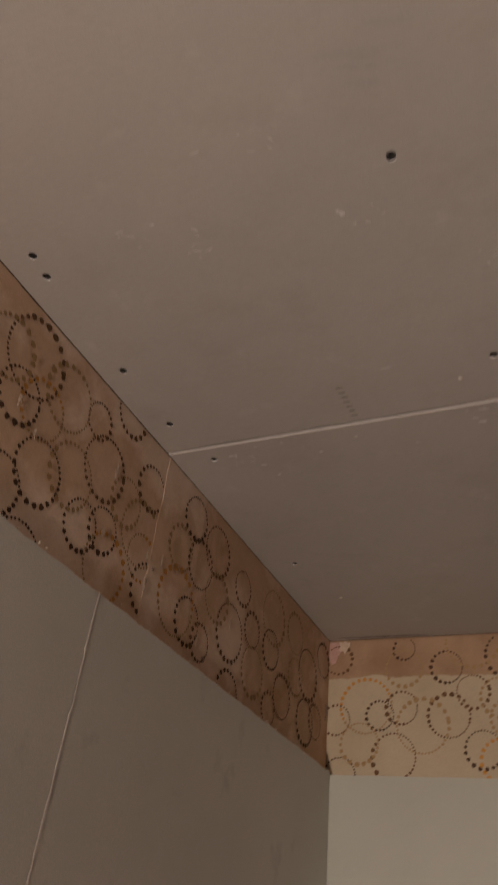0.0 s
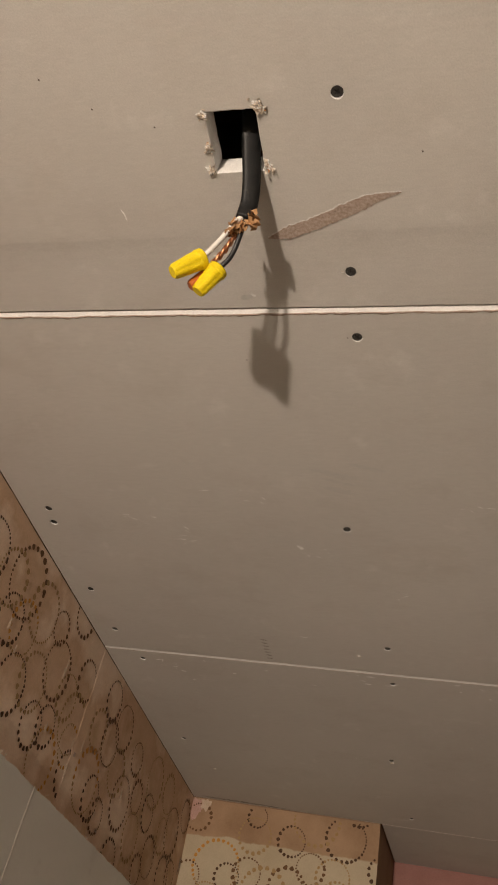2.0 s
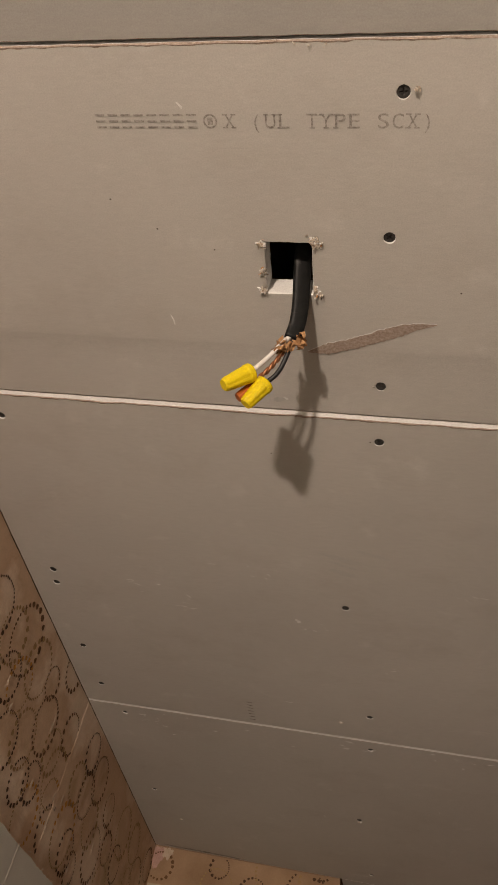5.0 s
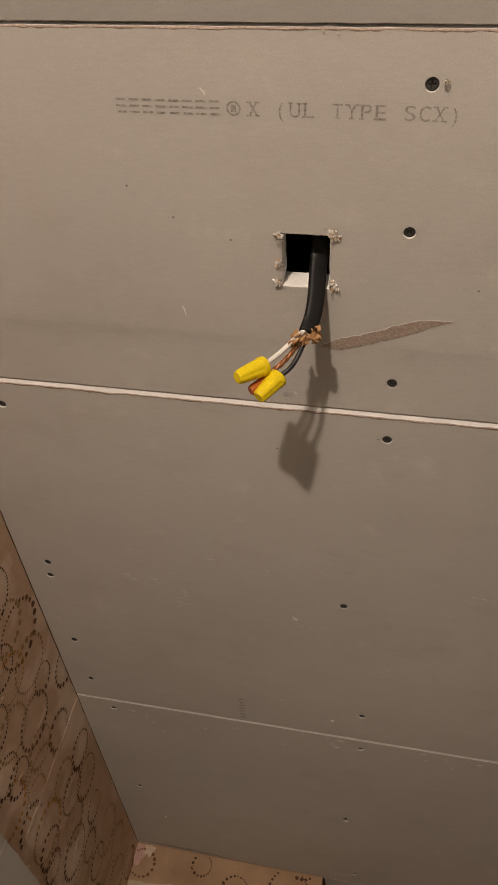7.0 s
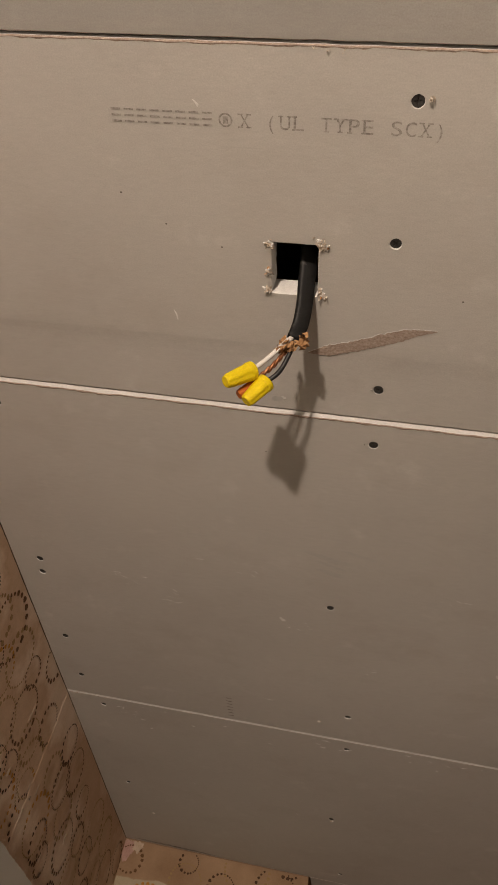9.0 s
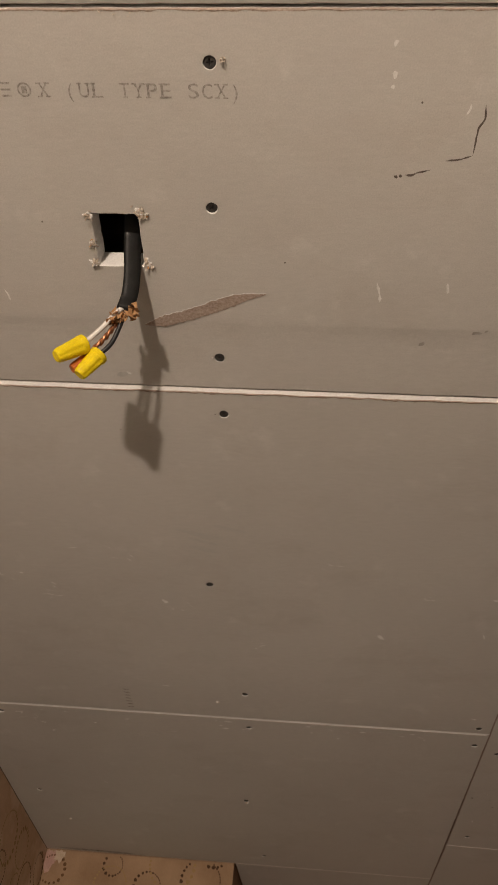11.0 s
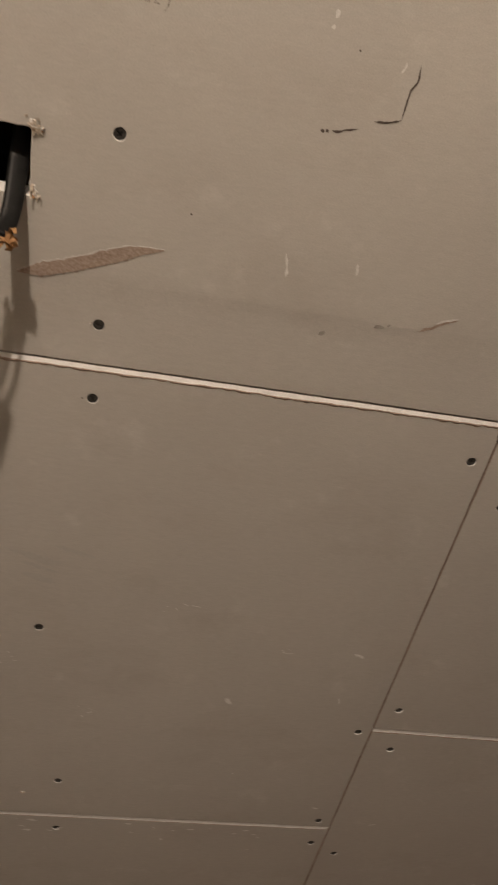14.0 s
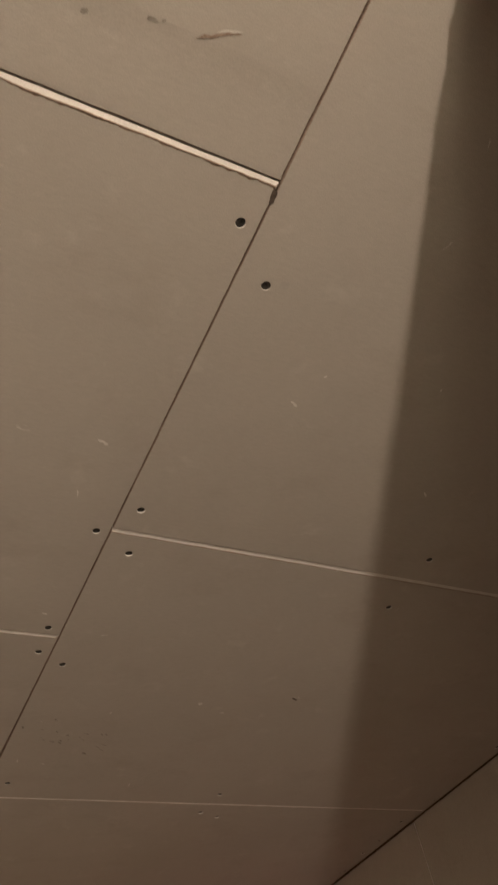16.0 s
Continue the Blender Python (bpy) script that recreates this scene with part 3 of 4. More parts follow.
def chip(y, z, h, w, seed, mat, parent):
    """A crumpled scab of torn paper that stands off the wall."""
    bm = bmesh.new()
    n = 22
    loops = []
    for f in (1.0, 0.72, 0.42, 0.15):
        loop = []
        for k in range(n):
            t = 2 * math.pi * k / n
            q = f * (0.72 + 0.9 * wobble((math.cos(t), math.sin(t), seed), 2.9, seed) + 0.35 * wobble((math.cos(t), math.sin(t), seed), 7.0, seed + 2))
            lift = 0.0013 if f == 1.0 else 0.0013 + w * (0.04 + 0.20 * abs(wobble((q * math.cos(t), q * math.sin(t), seed), 4.0, seed + 5)))
            loop.append(bm.verts.new((lift, y + w * q * math.cos(t), z + h * q * math.sin(t))))
        loops.append(loop)
    for p, q in zip(loops, loops[1:]):
        for k in range(n):
            bm.faces.new((p[k], p[(k + 1) % n], q[(k + 1) % n], q[k]))
    bm.faces.new(loops[-1])
    bmesh.ops.recalc_face_normals(bm, faces=bm.faces)
    return finish("paper_chip", bm, mat, parent, "pale torn chip in the wallpaper")


for k, (y, z, h, w) in enumerate(((0.628, 2.218, 0.017, 0.005), (0.622, 2.252, 0.009, 0.003), (0.363, 2.290, 0.010, 0.005), (0.395, 2.272, 0.008, 0.004), (0.531, 2.315, 0.016, 0.005),
                                  (0.534, 2.236, 0.008, 0.005), (0.846, 2.262, 0.012, 0.005), (0.764, 2.205, 0.008, 0.004), (0.655, 2.262, 0.010, 0.003))):
    chip(y, z, h, w, k + 1.0, SCAB, strips[1] if y < 0.63 else strips[3])
for k, (y, z, h, w) in enumerate(((1.240, 2.270, 0.012, 0.006), (1.236, 2.255, 0.006, 0.004), (0.786, 2.189, 0.006, 0.006), (0.640, 2.243, 0.004, 0.004))):
    chip(y, z, h, w, k + 21.0, KRAFT, strips[3])

# new boards on the lower walls
for a, b, seed in ((YB, 0.5375, 21), (0.5400, YF - 0.014, 22)):
    ob = ragged_panel("wall_board", (0, 0, 0), (0, 1, 0), (1, 0, 0), a, b, 0.004, DW, 0.0127, (WALL_PAPER, GYPSUM), wall_left,
                      "pale greenish-grey gypsum wall board", 0.0035, 0, 0.0006, seed)
shreds_at = random.Random(9)
ragged_panel("joint_fibres", (0.0127, 0, 0), (0, 1, 0), (1, 0, 0), 0.5378, 0.5397, 0.01, DW + 0.001, 0.0003, (GYPSUM, TORN), wall_left,
             "pale fuzzy board joint", 0.0, 0, 0.0024, 27, 0.0012)
LEFT_FUZZ = [((0.0127, shreds_at.uniform(0.25, 1.22), DW + shreds_at.uniform(-0.001, 0.002)), shreds_at.choice((2, 3, 4)), 0.0014) for _ in range(34)]
ragged_panel("wall_board", (0, YF, 0), (1, 0, 0), (0, -1, 0), 0.0127, XC, 0.004, DW - 0.004, 0.0127, (WHITE_BOARD, GYPSUM), wall_boxed,
             "pale gypsum wall board", 0.0018, 0, 0.0, 23)
# added reflector behind the camera; softens the cable's shadow
ragged_panel("wall_board", (XR + 0.013, 0, 0), (0, 1, 0), (-1, 0, 0), YB, -0.266, 0.004, H - 0.004, 0.013, (WHITE_BOUNCE, GYPSUM), wall_right,
             "unseen white wall board that bounces fill light", 0.0, 0, 0.0, 26)
# boards stop at 1.78 so the brown wall below takes bounce away
for a, b, th, seed in ((-0.18, 1.129, 0.013, 24), (1.1345, YP, 0.011, 25)):
    ragged_panel("wall_board", (XR + 0.013, 0, 0), (0, 1, 0), (-1, 0, 0), a, b, 1.78, H - 0.0036, th, (PAPER, GYPSUM), wall_right,
                 "grey gypsum wall board", 0.001, 0, 0.0006, seed)


# partition whose broken plaster end shades the far ceiling
def partition():
    bm = bmesh.new()
    x0, x1, y0, y1 = 0.7975, XR, -0.265, -0.186
    cols, rows = 26, 110
    grid = []
    for j in range(rows + 1):
        z = 2.2 * j / 20 if j < 20 else 2.2 + (H - 2.2) * (j - 20) / (rows - 20)
        line = []
        for i in range(cols + 1):
            y = y0 + (y1 - y0) * i / cols
            high = min(1.0, max(0.0, (z - 2.33) / 0.05))
            rough = (0.15 + 0.85 * high) * 0.004 * wobble((y, z, 0), 40, 3) + (0.2 + 0.8 * high) * 0.004 * wobble((y, z, 0), 150, 5) + 0.0014 * wobble((y, z, 0), 420, 8)
            line.append(bm.verts.new((x0 + rough + (0.003 if i in (0, cols) else 0), y, z)))
        grid.append(line)
    for j in range(rows):
        for i in range(cols):
            bm.faces.new((grid[j][i], grid[j][i + 1], grid[j + 1][i + 1], grid[j + 1][i]))
    for i, yy in ((0, y0), (cols, y1)):
        a, b = bm.verts.new((x1, yy, 0)), bm.verts.new((x1, yy, H))
        col = [grid[j][i] for j in range(rows + 1)]
        # side faces are dark to keep bounce out of the partition's shadow
        bm.faces.new([a, *col, b] if i == 0 else [b, *col[::-1], a]).material_index = 1
    bmesh.ops.recalc_face_normals(bm, faces=bm.faces)
    return tagged(finish("wall_partition", bm, (PLASTER, BROWN_SIDE)), "partition wall ending in broken white plaster", "wall", "", "structure")


wall_partition = partition()


# ---- screws sunk in the ceiling ----
def screw():
    bm = bmesh.new()
    prof = ((0.0042, 0.0000), (0.0041, 0.0004), (0.0016, 0.0030), (0.0015, 0.0120))
    loops = [[bm.verts.new((r * math.cos(2 * math.pi * k / 16), r * math.sin(2 * math.pi * k / 16), z)) for k in range(16)] for r, z in prof]
    for a, b in zip(loops, loops[1:]):
        for k in range(16):
            bm.faces.new((a[k], b[k], b[(k + 1) % 16], a[(k + 1) % 16]))
    # head with a cross-shaped recess
    w, l = 0.00055, 0.0026
    cross = [(w, w), (l, w), (l, -w), (w, -w), (w, -l), (-w, -l), (-w, -w), (-l, -w), (-l, w), (-w, w), (-w, l), (w, l)]
    top = [bm.verts.new((x, y, 0)) for x, y in cross]
    deep = [bm.verts.new((x * 0.6, y * 0.6, 0.0016)) for x, y in cross]
    e = [bm.edges.new((loops[0][k], loops[0][(k + 1) % 16])) if not bm.edges.get((loops[0][k], loops[0][(k + 1) % 16])) else
         bm.edges.get((loops[0][k], loops[0][(k + 1) % 16])) for k in range(16)]
    e += [bm.edges.new((top[k], top[(k + 1) % 12])) for k in range(12)]
    bmesh.ops.triangle_fill(bm, use_beauty=True, use_dissolve=False, edges=e, normal=(0, 0, -1))
    for k in range(12):
        bm.faces.new((top[k], top[(k + 1) % 12], deep[(k + 1) % 12], deep[k]))
    bm.faces.new(deep)
    bmesh.ops.recalc_face_normals(bm, faces=bm.faces)
    return finish("drywall_screw", bm, STEEL)


first = tagged(screw(), "black drywall screw sunk in the grey ceiling board", "screw", "ceiling screws")
rnd = random.Random(5)
for k, (sx, sy) in enumerate(SCREWS):
    m = pose(sx, sy, H + 0.0007 + rnd.uniform(-0.0003, 0.0006), rnd.uniform(-5, 5), rnd.uniform(-5, 5), rnd.uniform(0, 90))
    if k == 0:
        first.matrix_basis = m
    else:
        copy_thing(first, m)

# ---- cable hanging from the cut-out ----
cable = tagged(new("electrical_cable"), "black cable with yellow wire nuts hanging from a ceiling hole", "cable")
jacket = bmesh.new()
sweep(jacket, smooth_path(((0.3522, -0.215, 2.500), (0.3522, -0.168, 2.442), (0.3524, -0.150, 2.421), (0.3527, -0.135, 2.406), (0.3532, -0.121, 2.393), (0.3522, -0.110, 2.3815), (0.3495, -0.1035, 2.3695)), 36),
      lambda s: 0.0069 - 0.0006 * s, 28, 0.50, Vector((1, 0.12, 0.3)), square=0.62)
part("jacket", jacket, JACKET, cable, "dusty black flat cable jacket", True)
wire = bmesh.new()
sweep(wire, smooth_path(((0.350, -0.106, 2.373), (0.341, -0.101, 2.363), (0.331, -0.094, 2.354), (0.318, -0.087, 2.343)), 16), 0.0020, 10)
white_wire = part("white_wire", wire, WHITE_PVC, cable, "white insulated wire", True)
wire = bmesh.new()
sweep(wire, smooth_path(((0.351, -0.104, 2.373), (0.3475, -0.097, 2.361), (0.3435, -0.090, 2.352), (0.339, -0.085, 2.347), (0.332, -0.081, 2.342)), 18), 0.0019, 10)
black_wire = part("black_wire", wire, BLACK_PVC, cable, "black insulated wire", True)
core = smooth_path(((0.348, -0.101, 2.372), (0.342, -0.094, 2.362), (0.335, -0.088, 2.353), (0.326, -0.082, 2.345)), 40)
for phase in (0.0, math.pi):
    wire = bmesh.new()
    sweep(wire, [p + 0.0014 * Vector((0, math.cos(phase + k * 0.5), math.sin(phase + k * 0.5))) for k, p in enumerate(core)], 0.0013, 10)
    copper_wire = part("copper_wire", wire, COPPER, cable, "twisted bare copper wire", True)


def wire_nut(base, tip, mat, label, wire, r=0.0066):
    """A ribbed cone with a flared skirt, open at the wire end, and two finger ribs."""
    a, b = Vector(base), Vector(tip)
    d = (b - a).normalized()
    u = d.orthogonal().normalized()
    w = d.cross(u)
    length = (b - a).length
    bm = bmesh.new()
    sides = 36
    prof = ((0.00, 0.74), (-0.005, 0.95), (0.03, 1.04), (0.16, 1.05), (0.20, 1.0), (0.55, 0.90), (0.86, 0.80), (0.95, 0.74), (1.0, 0.60))
    loops = []
    for s, q in prof:
        loop = []
        for k in range(sides):
            t = 2 * math.pi * k / sides
            groove = 1.0
            if 0.18 < s < 0.97:
                groove = 1.0 - 0.09 * (0.5 + 0.5 * math.cos(t * 6)) ** 2
            loop.append(bm.verts.new(a + d * length * s + r * q * groove * (u * math.cos(t) + w * math.sin(t))))
        loops.append(loop)
    for p, q in zip(loops, loops[1:]):
        for k in range(sides):
            bm.faces.new((p[k], p[(k + 1) % sides], q[(k + 1) % sides], q[k]))
    bm.faces.new(loops[-1])
    inner = [bm.verts.new(a + d * length * 0.5 + r * 0.5 * (u * math.cos(2 * math.pi * k / sides) + w * math.sin(2 * math.pi * k / sides))) for k in range(sides)]
    for k in range(sides):
        bm.faces.new((loops[0][(k + 1) % sides], loops[0][k], inner[k], inner[(k + 1) % sides]))
    bm.faces.new(inner)
    bmesh.ops.recalc_face_normals(bm, faces=bm.faces)
    return part("wire_nut", bm, mat, wire, label)


wire_nut((0.3215, -0.0880, 2.3460), (0.3042, -0.0900, 2.3265), YELLOW, "yellow plastic wire nut", white_wire, 0.0073)
wire_nut((0.3325, -0.0810, 2.3428), (0.3202, -0.0758, 2.3230), YELLOW, "yellow plastic wire nut, scuffed", black_wire, 0.0072)
wire_nut((0.3265, -0.0770, 2.3450), (0.3130, -0.0755, 2.3300), ORANGE, "orange plastic wire nut", copper_wire, 0.0056)


def shreds(name, spots, mat, parent, label, seed, size, fat=1.0):
    """Crumpled bits of torn paper, bent and thick enough to cast shade."""
    bm = bmesh.new()
    rnd = random.Random(seed)
    for c, count, spread in spots:
        for _ in range(count):
            o = Vector(c) + Vector([rnd.gauss(0, spread) for _ in range(3)])
            turn = Euler([rnd.uniform(0, 6.28) for _ in range(3)]).to_matrix()
            l, wd, bend = size * rnd.uniform(0.6, 1.6), size * fat * rnd.uniform(0.25, 0.6), rnd.uniform(0.2, 0.8)
            grid = []
            for i in range(4):
                row = []
                for j in range(2):
                    x = (i / 3 - 0.5) * l
                    q = Vector((x, (j - 0.5) * wd * rnd.uniform(0.5, 1.2), bend * size * (0.5 - abs(i / 3 - 0.5)) + rnd.gauss(0, size * 0.08)))
                    row.append(q)
                grid.append(row)
            for off in (0.0, 0.00035):
                vs = [[bm.verts.new(o + turn @ (q + Vector((0, 0, off)))) for q in row] for row in grid]
                for i in range(3):
                    bm.faces.new((vs[i][0], vs[i + 1][0], vs[i + 1][1], vs[i][1]))
    return finish(name, bm, mat, parent, label)


shreds("paper_filler", (((0.3435, -0.0990, 2.3640), 11, 0.0020), ((0.3395, -0.0970, 2.3625), 6, 0.0015), ((0.349, -0.1010, 2.3660), 8, 0.0016), ((0.3560, -0.1030, 2.3690), 10, 0.0019)),
       FILLER, cable, "torn tan paper filler", 3, 0.0082, 1.3)

shreds("torn_paper", LEFT_FUZZ, TORN, wall_left, "frayed paper along the top of the wall boards", 12, 0.0021)

# torn fibres on the broken end of the partition
rnd = random.Random(4)
shreds("torn_paper", [((0.799 + rnd.uniform(-0.001, 0.004), rnd.choice((-0.186, -0.186, -0.265)) + rnd.gauss(0, 0.002), rnd.uniform(2.335, 2.397)), 2, 0.0010) for _ in range(34)],
       TORN, wall_partition, "ragged torn fibres on the broken plaster end", 14, 0.0036, 1.4)

# torn paper round the cut-out
def burr(x, y, rx, ry, seed, parent, turn=0.0):
    """A crumpled burr of paper and gypsum pushed out of the board face."""
    bm = bmesh.new()
    n, loops = 30, []
    for i, f in enumerate((1.0, 0.85, 0.68, 0.5, 0.3, 0.12)):
        loop = []
        for k in range(n):
            t = 2 * math.pi * k / n
            c = (math.cos(t), math.sin(t), seed)
            q = f * (0.75 + 0.7 * wobble(c, 2.3, seed) + 0.5 * wobble(c, 6.5, seed + 2))
            a, b = rx * q * math.cos(t), ry * q * math.sin(t)
            px, py = x + a * math.cos(turn) - b * math.sin(turn), y + a * math.sin(turn) + b * math.cos(turn)
            drop = 0.0 if i == 0 else min(rx, ry) * (0.10 + 0.65 * abs(wobble((px, py, seed), 420, seed)) + 0.35 * abs(wobble((px, py, seed), 900, seed + 4)))
            loop.append(bm.verts.new((px, py, H - 0.0001 - drop)))
        loops.append(loop)
    for p, q in zip(loops, loops[1:]):
        for k in range(n):
            f = bm.faces.new((p[k], p[(k + 1) % n], q[(k + 1) % n], q[k]))
            w = wobble(f.calc_center_median(), 330, seed + 8)
            f.material_index = 0 if w > -0.05 else 1 if w > -0.38 else 2
    bm.faces.new(loops[-1])
    bmesh.ops.recalc_face_normals(bm, faces=bm.faces)
    return finish("torn_paper", bm, (TORN, GYPSUM, FILLER), parent, "crumpled torn paper at the cut-out")


for k, (x, y, rx, ry, turn) in enumerate(((0.3245, -0.1660, 0.0052, 0.0034, 0.1), (0.3655, -0.1660, 0.0056, 0.0046, 0.3), (0.3243, -0.1415, 0.0040, 0.0054, 0.0),
                                          (0.3232, -0.1255, 0.0052, 0.0042, 0.7), (0.3660, -0.1250, 0.0042, 0.0076, -0.35), (0.3620, -0.1705, 0.0026, 0.0034, 0.4))):
    burr(x, y, 0.85 * rx, 0.85 * ry, 3.0 + 1.7 * k, ceiling, turn)
    shreds("torn_paper", (((x, y, H - 0.0008), 9, 0.0020),), TORN, ceiling, "frayed fibres at the cut-out", 60 + k, 0.0034, 0.7)
for k, (x, y, r) in enumerate(((0.384, 0.575, 0.0032), (0.0835, 1.070, 0.0034), (0.4175, 0.9300, 0.0036), (0.410, -0.0360, 0.0012), (0.7475, -0.1580, 0.0022))):
    burr(x, y, r, 0.8 * r, 21.0 + k, ceiling)
shreds("torn_paper", tuple(((x, y, H - 0.0010), 3, 0.0010) for x, y in ((0.3551, -0.3024), (0.3635, -0.3022), (0.3728, -0.3024), (0.3440, -0.3055))),
       TORN, ceiling, "curled shreds along the open joint", 43, 0.0018, 0.5)
shreds("torn_paper", (((0.4295, -0.2748, H - 0.0001), 8, 0.0009),), TORN, ceiling, "frayed paper beside a screw", 41, 0.0026)


# ---- marks on the boards ----
def flat_strip(name, points, width, mat, parent, label, z=H - 0.00025, rough=0.0, seed=0.0, fine=240, steps=10, ends=(5, 5)):
    """A thin mark that follows a path on the ceiling, tapering at both ends."""
    path = smooth_path([(x, y, z) for x, y in points], steps * len(points))
    for p in path:
        if p.y < -0.0018 and p.x < 0.757:
            p.z += float(np.interp(p.y, [y for y, _ in TAPER], [r for _, r in TAPER]))
    bm = bmesh.new()
    rows = []
    for i, p in enumerate(path):
        d = (path[min(i + 1, len(path) - 1)] - path[max(i - 1, 0)]).normalized()
        side = Vector((-d.y, d.x, 0))
        s = i / (len(path) - 1)
        w = width * (min(1, ends[0] * s, ends[1] * (1 - s)) * 0.92 + 0.08)
        a = w * (0.5 + rough * wobble(p, fine, seed + 1))
        b = w * (0.5 + rough * wobble(p, fine, seed + 9))
        rows.append((bm.verts.new(p + side * a), bm.verts.new(p - side * b)))
    for p, q in zip(rows, rows[1:]):
        bm.faces.new((p[0], p[1], q[1], q[0]))
    bmesh.ops.recalc_face_normals(bm, faces=bm.faces)
    return finish(name, bm, mat, parent, label)


GASH = ((0.3560, -0.0678), (0.3760, -0.0730), (0.3935, -0.0792), (0.4200, -0.0899), (0.4366, -0.0966), (0.4560, -0.1007))
flat_strip("tear_rim", [(x, y - 0.0007) for x, y in GASH], 0.0106, SCUFF, ceiling, "pale lifted rim of the torn paper", H - 0.00028, 0.12, 2, 300, 60, (6.5, 3.6))
flat_strip("paper_tear", GASH, 0.0104, KRAFT, ceiling, "brown torn gash in the board paper", H - 0.00035, 0.12, 2, 300, 60, (6.5, 3.6))
for k, (pts, w) in enumerate(((((0.552, -0.2008), (0.5565, -0.2006), (0.5611, -0.2025), (0.5692, -0.2047)), 0.0014),
                              (((0.578, -0.2110), (0.588, -0.2125), (0.5955, -0.2150)), 0.0010),
                              (((0.5955, -0.2150), (0.5958, -0.224), (0.5962, -0.2330), (0.599, -0.2400), (0.598, -0.2490)), 0.0012),
                              (((0.6555, -0.0700), (0.661, -0.0735), (0.6665, -0.0758), (0.674, -0.0810), (0.6835, -0.0843)), 0.0024),
                              (((0.621, -0.0680), (0.624, -0.0695), (0.629, -0.0690)), 0.0022), (((0.6305, -0.0705), (0.633, -0.0725)), 0.0016), (((0.5805, -0.0548), (0.583, -0.0570), (0.585, -0.0580)), 0.0030))):
    flat_strip("hairline_scratch", pts, w, LINE if k < 3 else KRAFT if k < 4 else GRIME, ceiling, "dark scratch in the board paper", H - 0.00025, 0.4, k)
flat_strip("pale_scuff", ((0.6672, -0.0790), (0.674, -0.0825), (0.684, -0.0858)), 0.0016, SCUFF, ceiling, "pale lifted paper beside a gouge", H - 0.00027, 0.4, 21)
for k, (x, y, w) in enumerate(((0.5447, -0.2000, 0.0022), (0.5483, -0.2006, 0.0016), (1.1505, 0.7140, 0.0048), (1.1560, 0.7165, 0.0036))):
    flat_strip("dent", ((x, y), (x + w * 0.7, y + 0.0005), (x + w * 1.2, y + 0.0002)), w, LINE, ceiling, "small dark dent in the board paper", H - 0.00026, 0.4, k + 30, 700)
flat_strip("grime_fleck", ((0.7985, 0.0790), (0.803, 0.0800), (0.808, 0.0800)), 0.0080, RUB, ceiling, "faint smudge beside a screw", H - 0.00021, 0.3, 33)
rnd = random.Random(61)
for k in range(6):
    x, y = 0.397 + rnd.gauss(0, 0.016), 0.202 + rnd.gauss(0, 0.010)
    l = rnd.uniform(0.010, 0.026)
    flat_strip("grime_fleck", ((x - l, y - 0.3 * l), (x, y), (x + l, y + 0.25 * l)), rnd.uniform(0.003, 0.007), RUB, ceiling, "faint rubbed smudge", H - 0.00021 - 0.00001 * k, 0.6, k, 300)
flat_strip("pencil_arc", ((0.7305, -0.1720), (0.738, -0.1815), (0.7465, -0.1880), (0.7535, -0.1910)), 0.0012, FAINT, ceiling, "faint grey arc", H - 0.00022, 0.3, 4)
SCUFFS = [((0.5415, -0.1140), (0.5450, -0.0960), 0.0022), ((0.5945, -0.1150), (0.5955, -0.1060), 0.0022), ((0.537, -0.287), (0.5365, -0.283), 0.0032),
          ((0.538, -0.269), (0.538, -0.264), 0.0026), ((0.537, -0.260), (0.5375, -0.258), 0.0022), ((0.2445, -0.099), (0.2470, -0.088), 0.0014),
          ((0.870, 0.194), (0.880, 0.199), 0.0026), ((0.708, 0.294), (0.720, 0.299), 0.0032), ((0.588, 0.380), (0.596, 0.389), 0.0050),
          ((0.383, 0.573), (0.386, 0.577), 0.0050), ((0.081, 1.066), (0.086, 1.073), 0.0050), ((1.010, 0.744), (1.014, 0.751), 0.0055),
          ((1.151, 0.710), (1.156, 0.715), 0.0032), ((1.158, 0.709), (1.161, 0.713), 0.0022), ((0.330, 0.330), (0.336, 0.337), 0.0050)]
rnd = random.Random(77)
for _ in range(26):
    x, y = rnd.uniform(0.06, 0.72), 0.628 + abs(rnd.gauss(0, 0.03))
    SCUFFS.append(((x, y), (x + rnd.uniform(0.002, 0.010), y + rnd.uniform(-0.002, 0.003)), rnd.uniform(0.0012, 0.0035)))
for _ in range(34):
    x, y, a = rnd.uniform(0.06, 1.3), rnd.uniform(-0.28, 1.0), rnd.uniform(0, 3.14)
    l = rnd.uniform(0.002, 0.012)
    SCUFFS.append(((x, y), (x + l * math.cos(a), y + l * math.sin(a)), rnd.uniform(0.0008, 0.0022)))
for cx, cy, n in ((0.146, 0.294, 9), (0.198, 0.322, 10), (0.284, 0.245, 4), (0.351, 0.345, 5), (0.515, 0.255, 5), (0.440, 0.420, 4), (0.100, 0.660, 8), (0.620, 0.300, 5)):
    for _ in range(n):
        x, y, a = cx + rnd.gauss(0, 0.012), cy + rnd.gauss(0, 0.007), rnd.uniform(-0.3, 0.9)
        l = rnd.uniform(0.002, 0.010)
        SCUFFS.append(((x, y), (x + l * math.cos(a), y + l * math.sin(a)), rnd.uniform(0.0005, 0.0014)))
for k, (a, b, w) in enumerate(SCUFFS):
    flat_strip("pale_scuff", (a, ((a[0] + b[0]) / 2 + 0.0006, (a[1] + b[1]) / 2), b), w, SCUFF, ceiling, "pale scuff on the board paper", H - 0.00023, 0.5, k)
